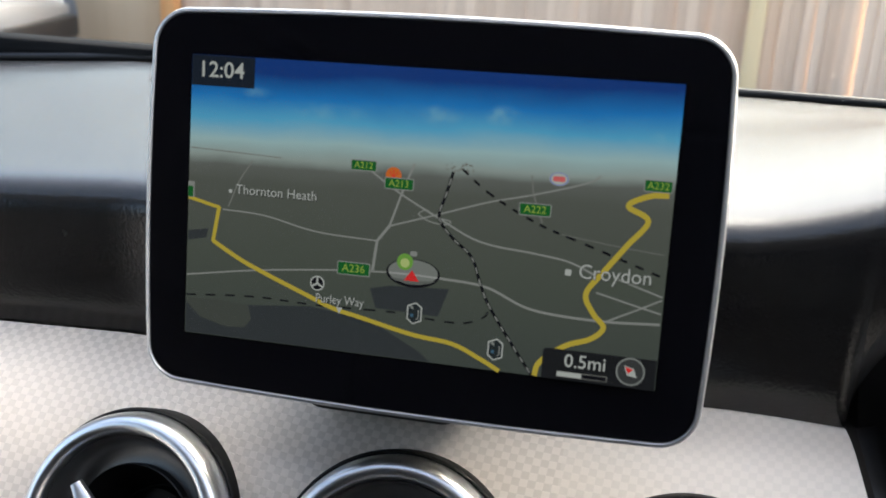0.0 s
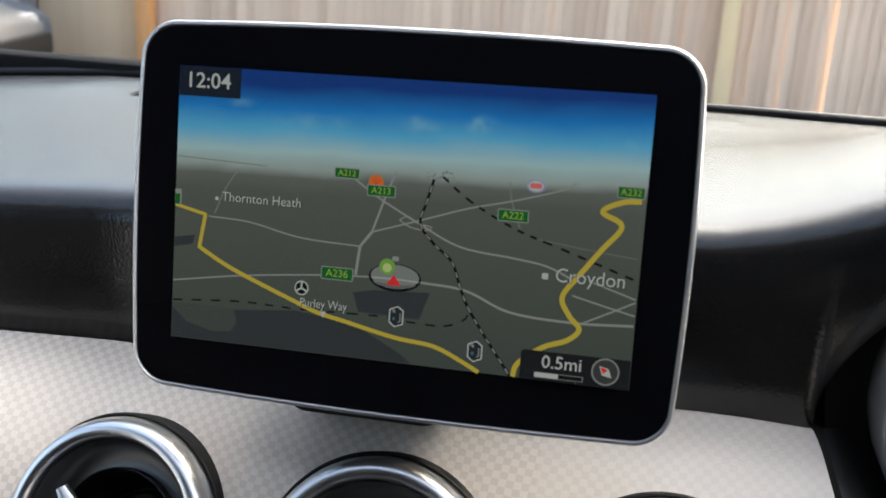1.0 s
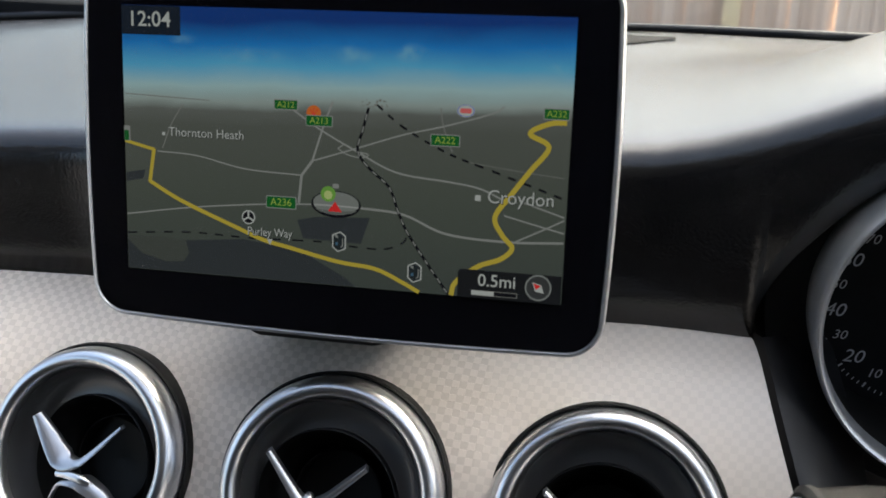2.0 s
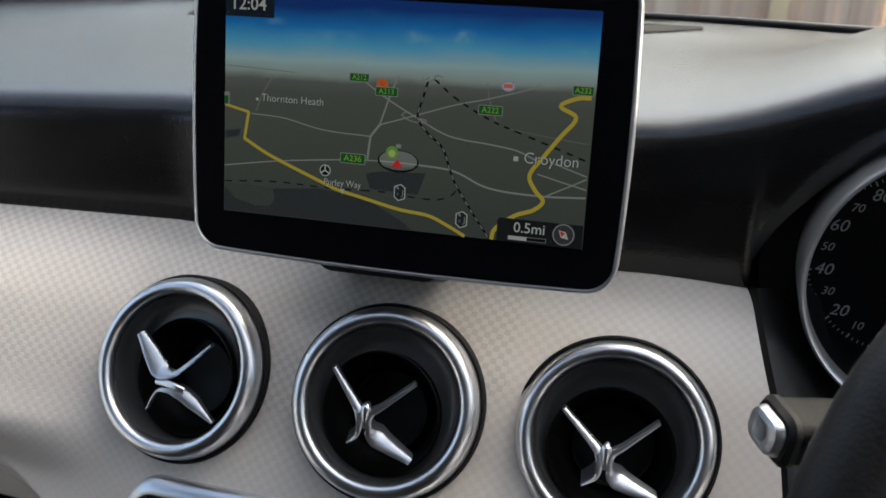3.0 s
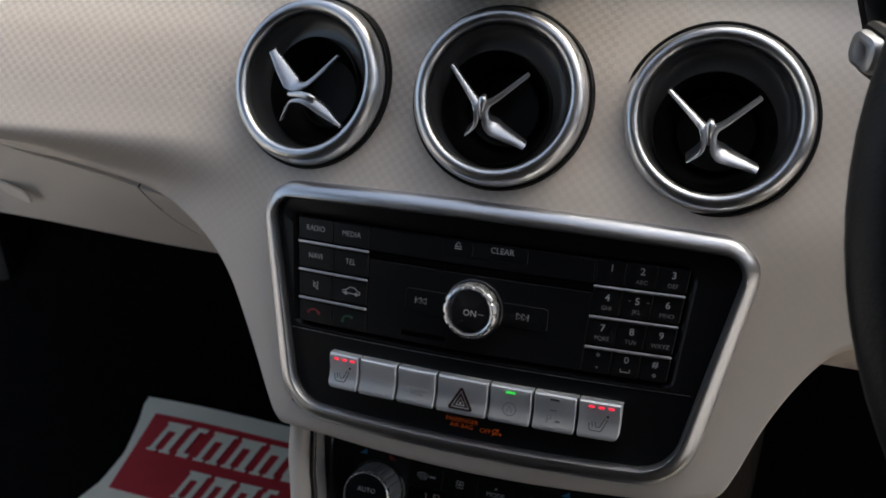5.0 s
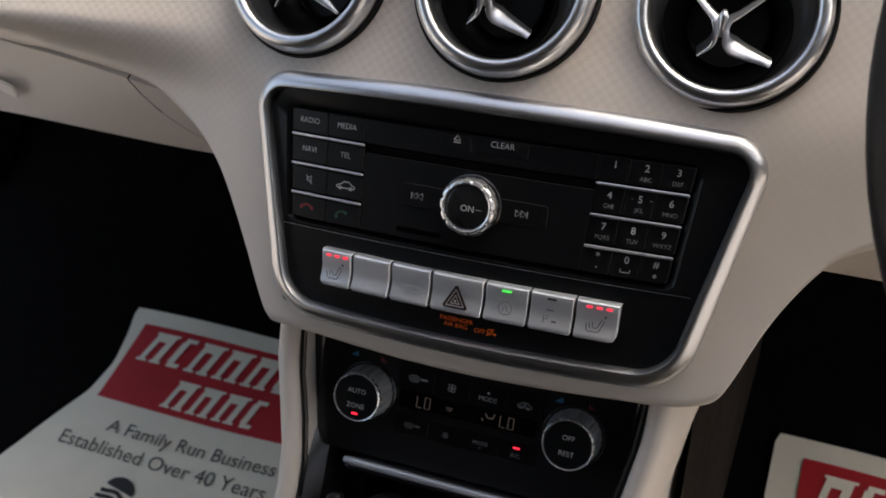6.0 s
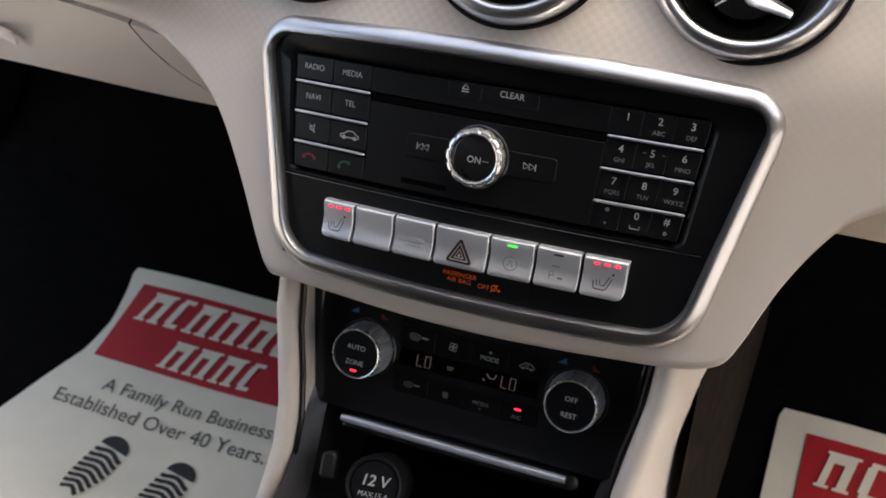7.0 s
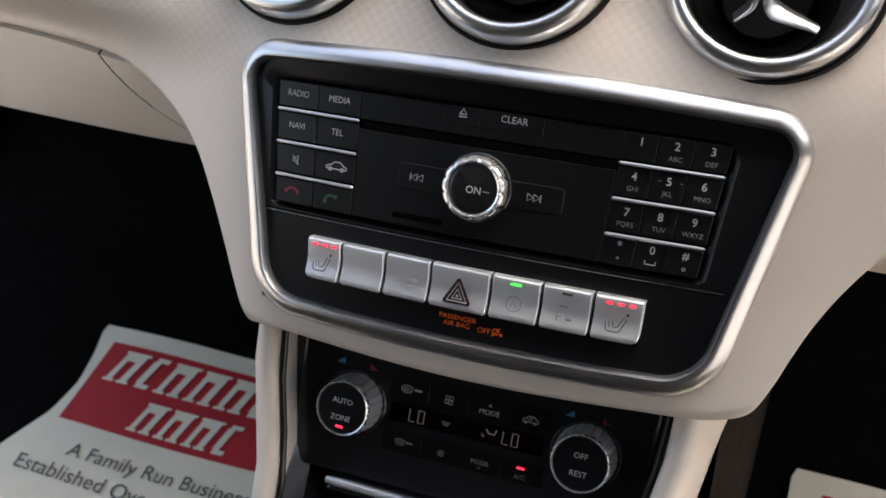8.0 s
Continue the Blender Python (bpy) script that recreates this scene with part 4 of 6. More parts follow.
on_map("scale_bar", flat(rect(8.6 * MM, 1.7 * MM, 0.1 * MM, 2, 58.8 * MM, 2.2 * MM), layer(13)), M_WHITE)
on_map("compass", disc(5.0 * MM, layer(12), 79.7 * MM, 6.0 * MM), screen("map_dark_dial", (0.045, 0.048, 0.048)), "dark round compass")
on_map("compass_ring", hoop(4.4 * MM, 5.0 * MM, layer(12.6), 79.7 * MM, 6.0 * MM), M_GREY)
on_map("compass_needle", flat([(77.4 * MM, 8.0 * MM), (78.6 * MM, 4.6 * MM), (82.0 * MM, 4.0 * MM), (80.8 * MM, 7.2 * MM)], layer(13)), M_WHITE)
on_map("compass_needle", flat([(77.8 * MM, 7.7 * MM), (78.9 * MM, 5.2 * MM), (80.6 * MM, 6.8 * MM)], layer(13.6)), M_RED, "red compass needle")
# a small town beyond the junction, and pale clouds
rng = random.Random(4)
on_map("town_marks", merge(*[flat(rect(rng.uniform(0.3, 1.2) * MM, rng.uniform(0.3, 0.8) * MM, 0.0001, 1, (13.5 + rng.uniform(-4, 6)) * MM, (71.5 + rng.uniform(-1.8, 1.2)) * MM), layer(2.2)) for _ in range(26)]), M_ROAD_DIM)

# ---- round air vents ----
def blade(pts, thick, depth, inward, slant):
    """A bent plate: its front face runs along pts and tips back by slant, its depth runs along inward; thick and depth from end to end."""
    line = spline(pts, 6)
    at = np.linspace(0, 1, len(line))
    th = np.interp(at, np.linspace(0, 1, len(thick)), thick)
    dp = np.interp(at, np.linspace(0, 1, len(depth)), depth)
    up, rows = Vector((0, 0, 1)), []
    for i, p in enumerate(line):
        d = (line[min(i + 1, len(line) - 1)] - line[max(i - 1, 0)]).normalized()
        n = d.cross(up).normalized()
        e, h = inward * float(dp[i]), float(th[i]) / 2
        nose = min(h, 0.0011)
        rows.append([p + n * s * h + up * (nose * f - max(h - 0.0008, 0) * slant * (1 - s)) for s, f in ((-1, 0.0), (-0.8, 0.45), (0, 0.75), (0.8, 0.45), (1, 0.0))]
                    + [p + n * h * 0.8 + e, p - n * h * 0.8 + e - up * max(h - 0.0008, 0) * slant])
    v, f = strip(rows, closed=True)
    k = len(rows[0])
    return v, f + [tuple(range(k)), tuple(reversed(range(len(v) - k, len(v))))]


VANE = surface("soft_chrome_vane", (0.58, 0.59, 0.62), 0.36, 1.0, grain=0.03, grain_size=900, rough_var=0.05, mottle_size=80)
ROTOR = surface("matt_black_rotor", (0.003, 0.003, 0.003), 0.5, spec=0.25, grain=0.05)


def air_vent(m, centre, tip, swing, inward, brackets, bead, proud=0.0):
    vent = thing("air_vent", m, "round air vent with a satin chrome ring and crossed chrome vanes", "air vent", "dashboard air vents")
    part("gasket", lathe([(0.0504, -0.020), (0.0503, -0.0078 + proud), (0.0500, -0.0064 + proud), (0.0493, -0.0058 + proud), (0.0482, -0.0066 + proud)], 72), RUBBER, vent, "black outer sleeve")
    part("ring", lathe([(0.0484, -0.0130), (0.0486, -0.0090), (0.0483, -0.0050), (0.0477, -0.0015), (0.0468, 0.0012), (0.0456, 0.0032), (0.0441, 0.0043), (0.0424, 0.0047), (0.0409, 0.0042), (0.0398, 0.0030), (0.0391, 0.0012), (0.0388, -0.0008), (0.0384, -0.0030)], 96), CHROME, vent, "satin chrome ring")
    seat = Matrix.Translation((*centre, -0.0095)) @ Matrix.Rotation(radians(swing), 4, "Y") @ Matrix.Rotation(radians(tip), 4, "X")
    # the bowl runs from the ring, steeply at first, to the rim of the rotor
    bowl_rows = []
    for t, drop in ((0.0, 0.0), (0.02, 0.25), (0.06, 0.48), (0.14, 0.66), (0.26, 0.80), (0.42, 0.91), (0.62, 0.98), (0.82, 1.0), (1.0, 1.0)):
        row = []
        for k in range(72):
            a = 2 * math.pi * k / 72
            p0 = Vector((0.0384 * math.cos(a), 0.0384 * math.sin(a), -0.0008))
            p1 = seat @ Vector((0.0308 * math.cos(a), 0.0308 * math.sin(a), -0.004))
            row.append((p0.x + (p1.x - p0.x) * t, p0.y + (p1.y - p0.y) * t, p0.z + (p1.z - p0.z) * drop))
        bowl_rows.append(row)
    part("bowl", strip(bowl_rows, closed=True), BOWL, vent, "dark grey bowl", smooth=60)
    part("rotor", xf(lathe([(0.0285, -0.026), (0.0306, -0.012), (0.0315, -0.0015), (0.0314, 0.0), (0.0309, 0.0004), (0.0304, -0.0006), (0.0296, -0.006), (0.0272, -0.015), (0.021, -0.021), (0.0002, -0.023)], 72), seat), ROTOR, vent, "black swivelling rotor")
    part("inner_ring", xf(lathe([(0.0206, -0.022), (0.0204, -0.0150), (0.0200, -0.0146), (0.0196, -0.0150), (0.0196, -0.022)], 48), seat), ROTOR, vent, "black inner ring")
    for pts, thick, depth in brackets:
        part("vane", blade([(u * MM, v * MM, w * MM) for u, v, w in pts], [t * MM for t in thick], [d * MM for d in depth], Vector(inward).normalized(), 0.6), VANE, vent, smooth=50)
    line = spline([(u * MM, v * MM, w * MM) for u, v, w, _ in bead], 5)
    rad = np.interp(np.linspace(0, 1, len(line)), np.linspace(0, 1, len(bead)), [b[3] * MM for b in bead])
    part("hub", tube(line, [float(r) for r in rad], 14), CHROME, vent, "rounded chrome hub")
    return vent


UPRIGHT = (-0.16, 0.50, -0.85)


def upright_brackets(du, dv, tl, tr, ll, lr):
    """Two bent vanes back to back: slim upper arms and broader lower legs."""
    left = [tl, (-9.6 + du, -1.7 + dv, 2.6), (-6.1 + du, -6.0 + dv, 3.2), (-5.8 + du, -12.0 + dv, 2.6), (-7.0 + du, -17.2 + dv, 0.6), ll]
    right = [tr, (5.0 + du, -0.8 + dv, 2.6), (-0.6 + du, -5.6 + dv, 3.2), (-0.7 + du, -12.4 + dv, 2.6), (3.6 + du, -17.2 + dv, 1.0), lr]
    return [(left, [2.4, 3.8, 5.2, 3.0, 2.0, 1.0], [3, 3.5, 5, 9, 12, 11]), (right, [2.1, 2.7, 3.4, 3.2, 8.4, 3.6], [3, 3, 4, 8, 8, 5])]


air_vent(VENTS[0], (0.0005, -0.0045), 5, -5, (-0.12, 0.30, -0.95),
         [([(-24.4, 13.8, 2.5), (-16.0, 5.0, 3.0), (-8.4, -2.6, 3.4), (-2.6, -4.4, 3.4), (4.2, -1.2, 3.0), (19.3, 15.6, 2.0)], [4.0, 7.2, 9.0, 5.4, 3.2, 2.0], [3, 4, 5, 5, 3, 3]),
          ([(-13.4, -25.0, -2.0), (-7.4, -14.6, 1.6), (-1.5, -12.4, 2.6), (5.2, -12.0, 2.6), (14.0, -15.8, 1.2), (27.6, -23.4, -1.0)], [1.0, 1.6, 2.6, 6.0, 6.0, 1.6], [3, 3, 5, 6, 5, 2.5])],
         [(-8.5, -9.4, 1.0, 1.5), (-1.0, -8.8, 2.4, 1.9), (5.5, -9.4, 2.8, 1.9), (9.2, -10.2, 1.8, 1.3)])
air_vent(VENTS[1], (-0.0030, -0.0056), 6, -4, UPRIGHT, upright_brackets(-3.6, -0.6, (-26.8, 13.6, 2.5), (15.8, 12.0, 2.0), (-16.5, -22.6, -4), (18.4, -25.6, 0)),
         [(-6.8, -0.8, 1.4, 1.5), (-6.8, -3.6, 3.2, 2.5), (-6.9, -8.0, 3.0, 1.5), (-6.9, -13.0, 0.5, 1.2)])
air_vent(VENTS[2], (-0.0012, -0.0062), 6, -2, (-0.10, 0.52, -0.85), upright_brackets(0.5, -1.6, (-25.2, 11.4, 2.5), (20.2, 11.0, 2.0), (-13.0, -23.8, -4), (22.4, -24.8, 0)),
         [(-2.8, -1.8, 1.4, 1.5), (-2.8, -4.6, 3.2, 2.5), (-2.9, -9.0, 3.0, 1.5), (-2.9, -14.0, 0.5, 1.2)], 0.0032)

# ---- radio and switch panel ----
radio = thing("control_panel", RADIO, "black radio and switch panel in a rounded satin chrome frame", "control panel")


def shield(inset):
    """The panel's outline: wider at the top, with rounded corners and bowed edges."""
    top, low, hw, lw = 0.0335 - inset, -0.1002 + inset, 0.1440 - inset * 1.05, 0.1165 - inset * 0.9
    pts = rounded([(-lw, low), (lw, low), (hw, top), (-hw, top)], [max(0.030 - inset, 0.004)] * 2 + [max(0.019 - inset, 0.004)] * 2, 10)
    dense = []
    for i, p in enumerate(pts):
        q = pts[(i + 1) % len(pts)]
        dense.append(p)
        if math.dist(p, q) > 0.03:
            dense += [(p[0] + (q[0] - p[0]) * k / 12, p[1] + (q[1] - p[1]) * k / 12) for k in range(1, 12)]
    return [(x + 0.0040, y - 0.0012 + (0.003 if y > -0.03 else -0.0035) * (1 - (x / 0.13) ** 2) * ease(0.02, 0.045, abs(y + 0.033)) if abs(x) < 0.13 else y - 0.0012) for x, y in dense]


part("frame", sections([(shield(-0.0015), -0.010), (shield(-0.0015), -0.0015), (shield(-0.0012), 0.0010), (shield(0.0000), 0.0028), (shield(0.0018), 0.0044), (shield(0.0042), 0.0056), (shield(0.0062), 0.0062), (shield(0.0074), 0.0059), (shield(0.0082), 0.0045), (shield(0.0088), 0.0018), (shield(0.0091), -0.002)], cap_end=False), SATIN_CHROME, radio, "satin chrome frame")


def polar(outline, n=240, cx=0.0, cy=-0.030):
    """A convex outline resampled at even angles, so that two of them can be joined."""
    out = []
    for k in range(n):
        d = Vector((math.cos(2 * math.pi * k / n), math.sin(2 * math.pi * k / n)))
        for a, b in zip(outline, [*outline[1:], outline[0]]):
            ax, ay, bx, by = a[0] - cx, a[1] - cy, b[0] - cx, b[1] - cy
            ca, cb = d.x * ay - d.y * ax, d.x * by - d.y * bx
            if ca <= 0 < cb:
                t = ca / (ca - cb)
                r = d.x * (ax + (bx - ax) * t) + d.y * (ay + (by - ay) * t)
                if r > 0:
                    out.append((cx + d.x * r, cy + d.y * r))
                    break
    return out


UNIT = rounded([(-0.1090, -0.0490), (0.1066, -0.0490), (0.1124, 0.0158), (-0.1148, 0.0158)], [0.003, 0.003, 0.005, 0.005], 6)
POCKET = rounded([(-0.1118, -0.0498), (0.1094, -0.0498), (0.1158, 0.0190), (-0.1182, 0.0190)], [0.004, 0.004, 0.007, 0.007], 6)
part("faceplate", sections([(polar(shield(0.0082)), -0.003), (polar(shield(0.0084)), 0.0), (polar(POCKET), 0.0), (polar(UNIT), -0.0020)], cap_end=False), SATIN, radio, "satin black faceplate with a pocket for the radio")
part("radio_unit", sections([(UNIT, -0.004), (UNIT, -0.0021)]), FELT, radio, "recessed black radio unit")
ROW = [(0.0143, 0.0012), (-0.0012, -0.0152), (-0.0176, -0.0317), (-0.0341, -0.0470)]


def block_edge(side, f, v):
    """u of a line in a block of keys at height v: f runs from its inner to its outer edge; both lean inwards downwards."""
    inner, outer = 0.0640 + 0.033 * v, 0.1109 + 0.088 * v
    return -0.0012 + side * (inner + (outer - inner) * f)


def slanted(corners, gap, depth, radius, base):
    """A flat key over four corners, counter-clockwise from the lower left, with a gap round it."""
    def ring(g, r):
        (ax, ay), (bx, by), (cx, cy), (dx, dy) = corners
        return rounded([(ax + g, ay + g), (bx - g, by + g), (cx - g, cy - g), (dx + g, dy - g)], [r] * 4, 4)
    return sections([(ring(gap, radius), base), (ring(gap, radius), base + depth - 0.0004), (ring(gap + 0.00035, radius), base + depth)])


def radio_key(side, f0, f1, top, low, radius=0.0008):
    left, right = (f0, f1) if side > 0 else (f1, f0)
    return part("key", slanted([(block_edge(side, left, low), low), (block_edge(side, right, low), low), (block_edge(side, right, top), top), (block_edge(side, left, top), top)], 0.00022, 0.0028, radius, -0.0021), SATIN, radio)


def icon(parent, geo, material, label=""):
    return part("symbol", geo, material, parent, label, smooth=0)


def words(parent, text, size, x, y, w, material, squeeze=1.0, bold=0.0):
    return part("lettering", lettering(text, size, x, y, w, squeeze=squeeze, bold=bold), material, parent, smooth=0)


KW = 0.00085
left_text = [("RADIO", "MEDIA"), ("NAVI", "TEL"), (None, None), (None, None)]
for r, (top, low) in enumerate(ROW):
    for c, (f0, f1) in enumerate(((0.505, 1.0), (0.0, 0.505))):
        k = radio_key(-1, f0, f1, top, low)
        x0, x1 = block_edge(-1, f1, (top + low) / 2), block_edge(-1, f0, (top + low) / 2)
        if left_text[r][c]:
            words(k, left_text[r][c], 0.0031, (x0 + x1) / 2, (top + low) / 2 + 0.0006, KW, PRINT, 0.92)
        elif r == 2 and c == 0:
            icon(k, merge(ribbon([(-0.0998, -0.0254), (-0.0988, -0.0254), (-0.0972, -0.0268), (-0.0972, -0.0222), (-0.0988, -0.0236), (-0.0998, -0.0236), (-0.0998, -0.0254)], 0.0005, KW), ribbon([(-0.1004, -0.0222), (-0.0964, -0.0268)], 0.0004, KW + 0.0001)), PRINT, "pale loudspeaker symbol")
        elif r == 2:
            cx, cy = -0.0748, -0.0245
            icon(k, merge(ribbon([(cx + a, cy + b) for a, b in ((-0.0055, -0.001), (-0.0055, 0.0002), (-0.0030, 0.0008), (-0.0012, 0.0024), (0.0020, 0.0024), (0.0040, 0.0008), (0.0056, 0.0002), (0.0056, -0.001))], 0.0006, KW),
                          ribbon([(cx - 0.0055, cy - 0.0011), (cx + 0.0056, cy - 0.0011)], 0.0006, KW), hoop(0.0005, 0.0011, KW + 0.0001, cx - 0.0033, cy - 0.0012, 14), hoop(0.0005, 0.0011, KW + 0.0001, cx + 0.0033, cy - 0.0012, 14)), PRINT, "pale car symbol")
        else:
            cx, cy, mat = (-0.0985, -0.0405, PRINT_RED) if c == 0 else (-0.0755, -0.0405, PRINT_GREEN)
            tip = 0.0 if c == 0 else 0.6
            arc = [(cx + 0.0036 * math.cos(a), cy - 0.001 + 0.0026 * math.sin(a)) for a in (0.3 + tip, 0.9 + tip, 1.57 + tip, 2.2 + tip, 2.85 + tip)]
            icon(k, merge(ribbon(arc, 0.0012, KW), disc(0.0011, KW + 0.0001, *arc[0], 10), disc(0.0011, KW + 0.0001, *arc[-1], 10)), mat, "dull handset symbol")
right_text = [("1", "2", "3"), ("4", "5", "6"), ("7", "8", "9"), ("*", "0", "#")]
right_sub = [("", "ABC", "DEF"), ("GHI", "JKL", "MNO"), ("PQRS", "TUV", "WXYZ"), ("+", "", "")]
for r, (top, low) in enumerate(ROW):
    for c in range(3):
        k = radio_key(1, c / 3, (c + 1) / 3, top, low)
        x0, x1 = block_edge(1, c / 3, (top + low) / 2), block_edge(1, (c + 1) / 3, (top + low) / 2)
        cx, cy = (x0 + x1) / 2, (top + low) / 2
        words(k, right_text[r][c], 0.0036, cx + 0.0004, cy + (0.0026 if r < 3 else 0.0030), KW, PRINT, bold=0.00005)
        if right_sub[r][c]:
            words(k, right_sub[r][c], 0.0022, cx + 0.0004, cy - 0.0030, KW, PRINT_DIM if r < 3 else PRINT)
        elif r == 3 and c == 1:
            icon(k, ribbon([(cx - 0.0022, cy - 0.0018), (cx - 0.0022, cy - 0.0034), (cx + 0.0026, cy - 0.0034), (cx + 0.0026, cy - 0.0018)], 0.0005, KW), PRINT)
        elif r == 3:
            icon(k, hoop(0.0006, 0.0011, KW, cx + 0.0004, cy - 0.003, 4), PRINT)
icon(radio, merge(ribbon([(0.0818 - 0.0005, -0.0056), (0.0833 - 0.0005, -0.0056)], 0.0004, KW), ribbon([(0.0908, -0.0056), (0.0923, -0.0056)], 0.0004, KW)), PRINT_DIM)
for v in (0.0, -0.0164, -0.0329):
    for u0, u1 in ((block_edge(-1, 1.0, v), block_edge(-1, 0.0, v)), (block_edge(1, 0.0, v), block_edge(1, 1.0, v))):
        part("divider_bar", tube([(u0, v, 0.0010), (u0 + 0.0006, v, 0.0014), (u1 - 0.0006, v, 0.0014), (u1, v, 0.0010)], [0.0004, 0.00085, 0.00085, 0.0004], 10), CHROME, radio, "slim chrome bar")
# upper keys and disc slot
def between_blocks(low, top):
    return slanted([(block_edge(-1, 0, low), low), (block_edge(1, 0, low), low), (block_edge(1, 0, top), top), (block_edge(-1, 0, top), top)], 0.00022, 0.0027, 0.0008, -0.0021)


part("fascia", between_blocks(0.0008, 0.0143), SATIN, radio, "black upper fascia")
for u0, u1 in ((-0.022, -0.0035), (-0.0035, 0.027)):
    part("key", key_cap(u1 - u0 - 0.0004, 0.0088, 0.0030, 0.002, 0.0005, (u0 + u1) / 2, 0.0098, -0.0021), SATIN, radio)
icon(radio, merge(ribbon([(-0.0142, 0.0108), (-0.0124, 0.0134), (-0.0106, 0.0108), (-0.0142, 0.0108)], 0.0006, 0.0010), ribbon([(-0.0144, 0.0096), (-0.0104, 0.0096)], 0.0006, 0.0010)), PRINT, "pale eject symbol")
words(radio, "CLEAR", 0.0032, 0.0125, 0.0112, 0.0010, PRINT, 0.95)
part("disc_slot", xf(rbox(0.127, 0.0042, 0.001, 0.0003, 1), Matrix.Translation((0.0002, -0.0018, -0.00015))), FELT, radio, "dark disc slot")
part("centre_fascia", between_blocks(-0.0470, -0.0036), SATIN, radio, "black centre fascia")
for s in (-1, 1):
    part("key", key_cap(0.027, 0.0128, 0.0030, 0.0025, 0.0005, s * 0.0275, -0.0225, -0.0021), SATIN, radio)
    cx = -0.0318 if s < 0 else 0.0275
    tri = [flat([(cx - s * 0.0032 + s * a, -0.0225 + b) for a, b in (((0.0, 0.0016), (0.0, -0.0016), (0.0028, 0.0)) if s > 0 else ((0.0, -0.0016), (0.0, 0.0016), (0.0028, 0.0)))], 0.0010) for _ in (0,)]
    outline = [ribbon([(cx + s * o, -0.0225 + 0.0017), (cx + s * (o + 0.0030), -0.0225), (cx + s * o, -0.0225 - 0.0017), (cx + s * o, -0.0225 + 0.0017)], 0.0004, 0.0010) for o in (-0.0036, -0.0006)]
    icon(radio, merge(*outline, ribbon([(cx + s * 0.0027, -0.0207), (cx + s * 0.0027, -0.0243)], 0.0005, 0.0010)), PRINT, "pale skip symbol")
part("card_slot", xf(rbox(0.026, 0.0030, 0.001, 0.0003, 1), Matrix.Translation((-0.0285, -0.0420, 0.00035))), FELT, radio, "dark card slot")
# rotary knob
knob = part("volume_knob", xf(lathe([(0.0168, -0.002), (0.0166, 0.0012), (0.0158, 0.0018), (0.0156, 0.0030)], 56), Matrix.Translation((-0.0003, -0.0222, 0))), PIANO, radio, "rotary volume knob")
NK = 192


def fluted(r, w, depth, count=13):
    return [((r - depth * (0.5 + 0.5 * math.cos(count * 2 * math.pi * k / NK)) ** 8) * math.cos(2 * math.pi * k / NK), (r - depth * (0.5 + 0.5 * math.cos(count * 2 * math.pi * k / NK)) ** 8) * math.sin(2 * math.pi * k / NK)) for k in range(NK)]


part("knob_ring", xf(sections([(fluted(0.0152, 0, 0.0010), 0.002), (fluted(0.0155, 0, 0.0010), 0.0065), (fluted(0.0153, 0, 0.0010), 0.0088), (fluted(0.0143, 0, 0.0008), 0.0103), (fluted(0.0130, 0, 0.0004), 0.0108), (fluted(0.0121, 0, 0.0), 0.0104), (fluted(0.0119, 0, 0.0), 0.0092)], cap_end=False), Matrix.Translation((-0.0003, -0.0222, 0))), CUT_CHROME, knob, "fluted bright chrome ring")
part("knob_cap", xf(lathe([(0.0120, 0.0085), (0.0118, 0.0094), (0.0110, 0.0099), (0.0001, 0.0102)], 48), Matrix.Translation((-0.0003, -0.0222, 0))), PIANO, knob, "gloss black cap")
words(knob, "ON", 0.0033, 0.0004, -0.0228, 0.0105, PRINT, bold=0.00004)
icon(knob, ribbon([(0.0048, -0.0227), (0.0082, -0.0227)], 0.00045, 0.0105), PRINT_DIM, "grey dash")

part("panel_seam", xf(rbox(0.2340, 0.0011, 0.0006, 0.0002, 1), Matrix.Translation((0.002, -0.0512, 0.0003))), DARK, radio, "dark seam above the switches")
part("panel_edge", xf(rbox(0.2330, 0.0003, 0.0004, 0.0001, 1), Matrix.Translation((0.002, -0.0519, 0.0003))), CHROME, radio, "fine bright edge")

# ---- silver switches below the radio ----
SWITCH = [(-0.0845, -0.0650), (-0.0645, -0.0412), (-0.0406, -0.0172), (-0.0166, 0.0130), (0.0136, 0.0375), (0.0381, 0.0616), (0.0622, 0.0852)]


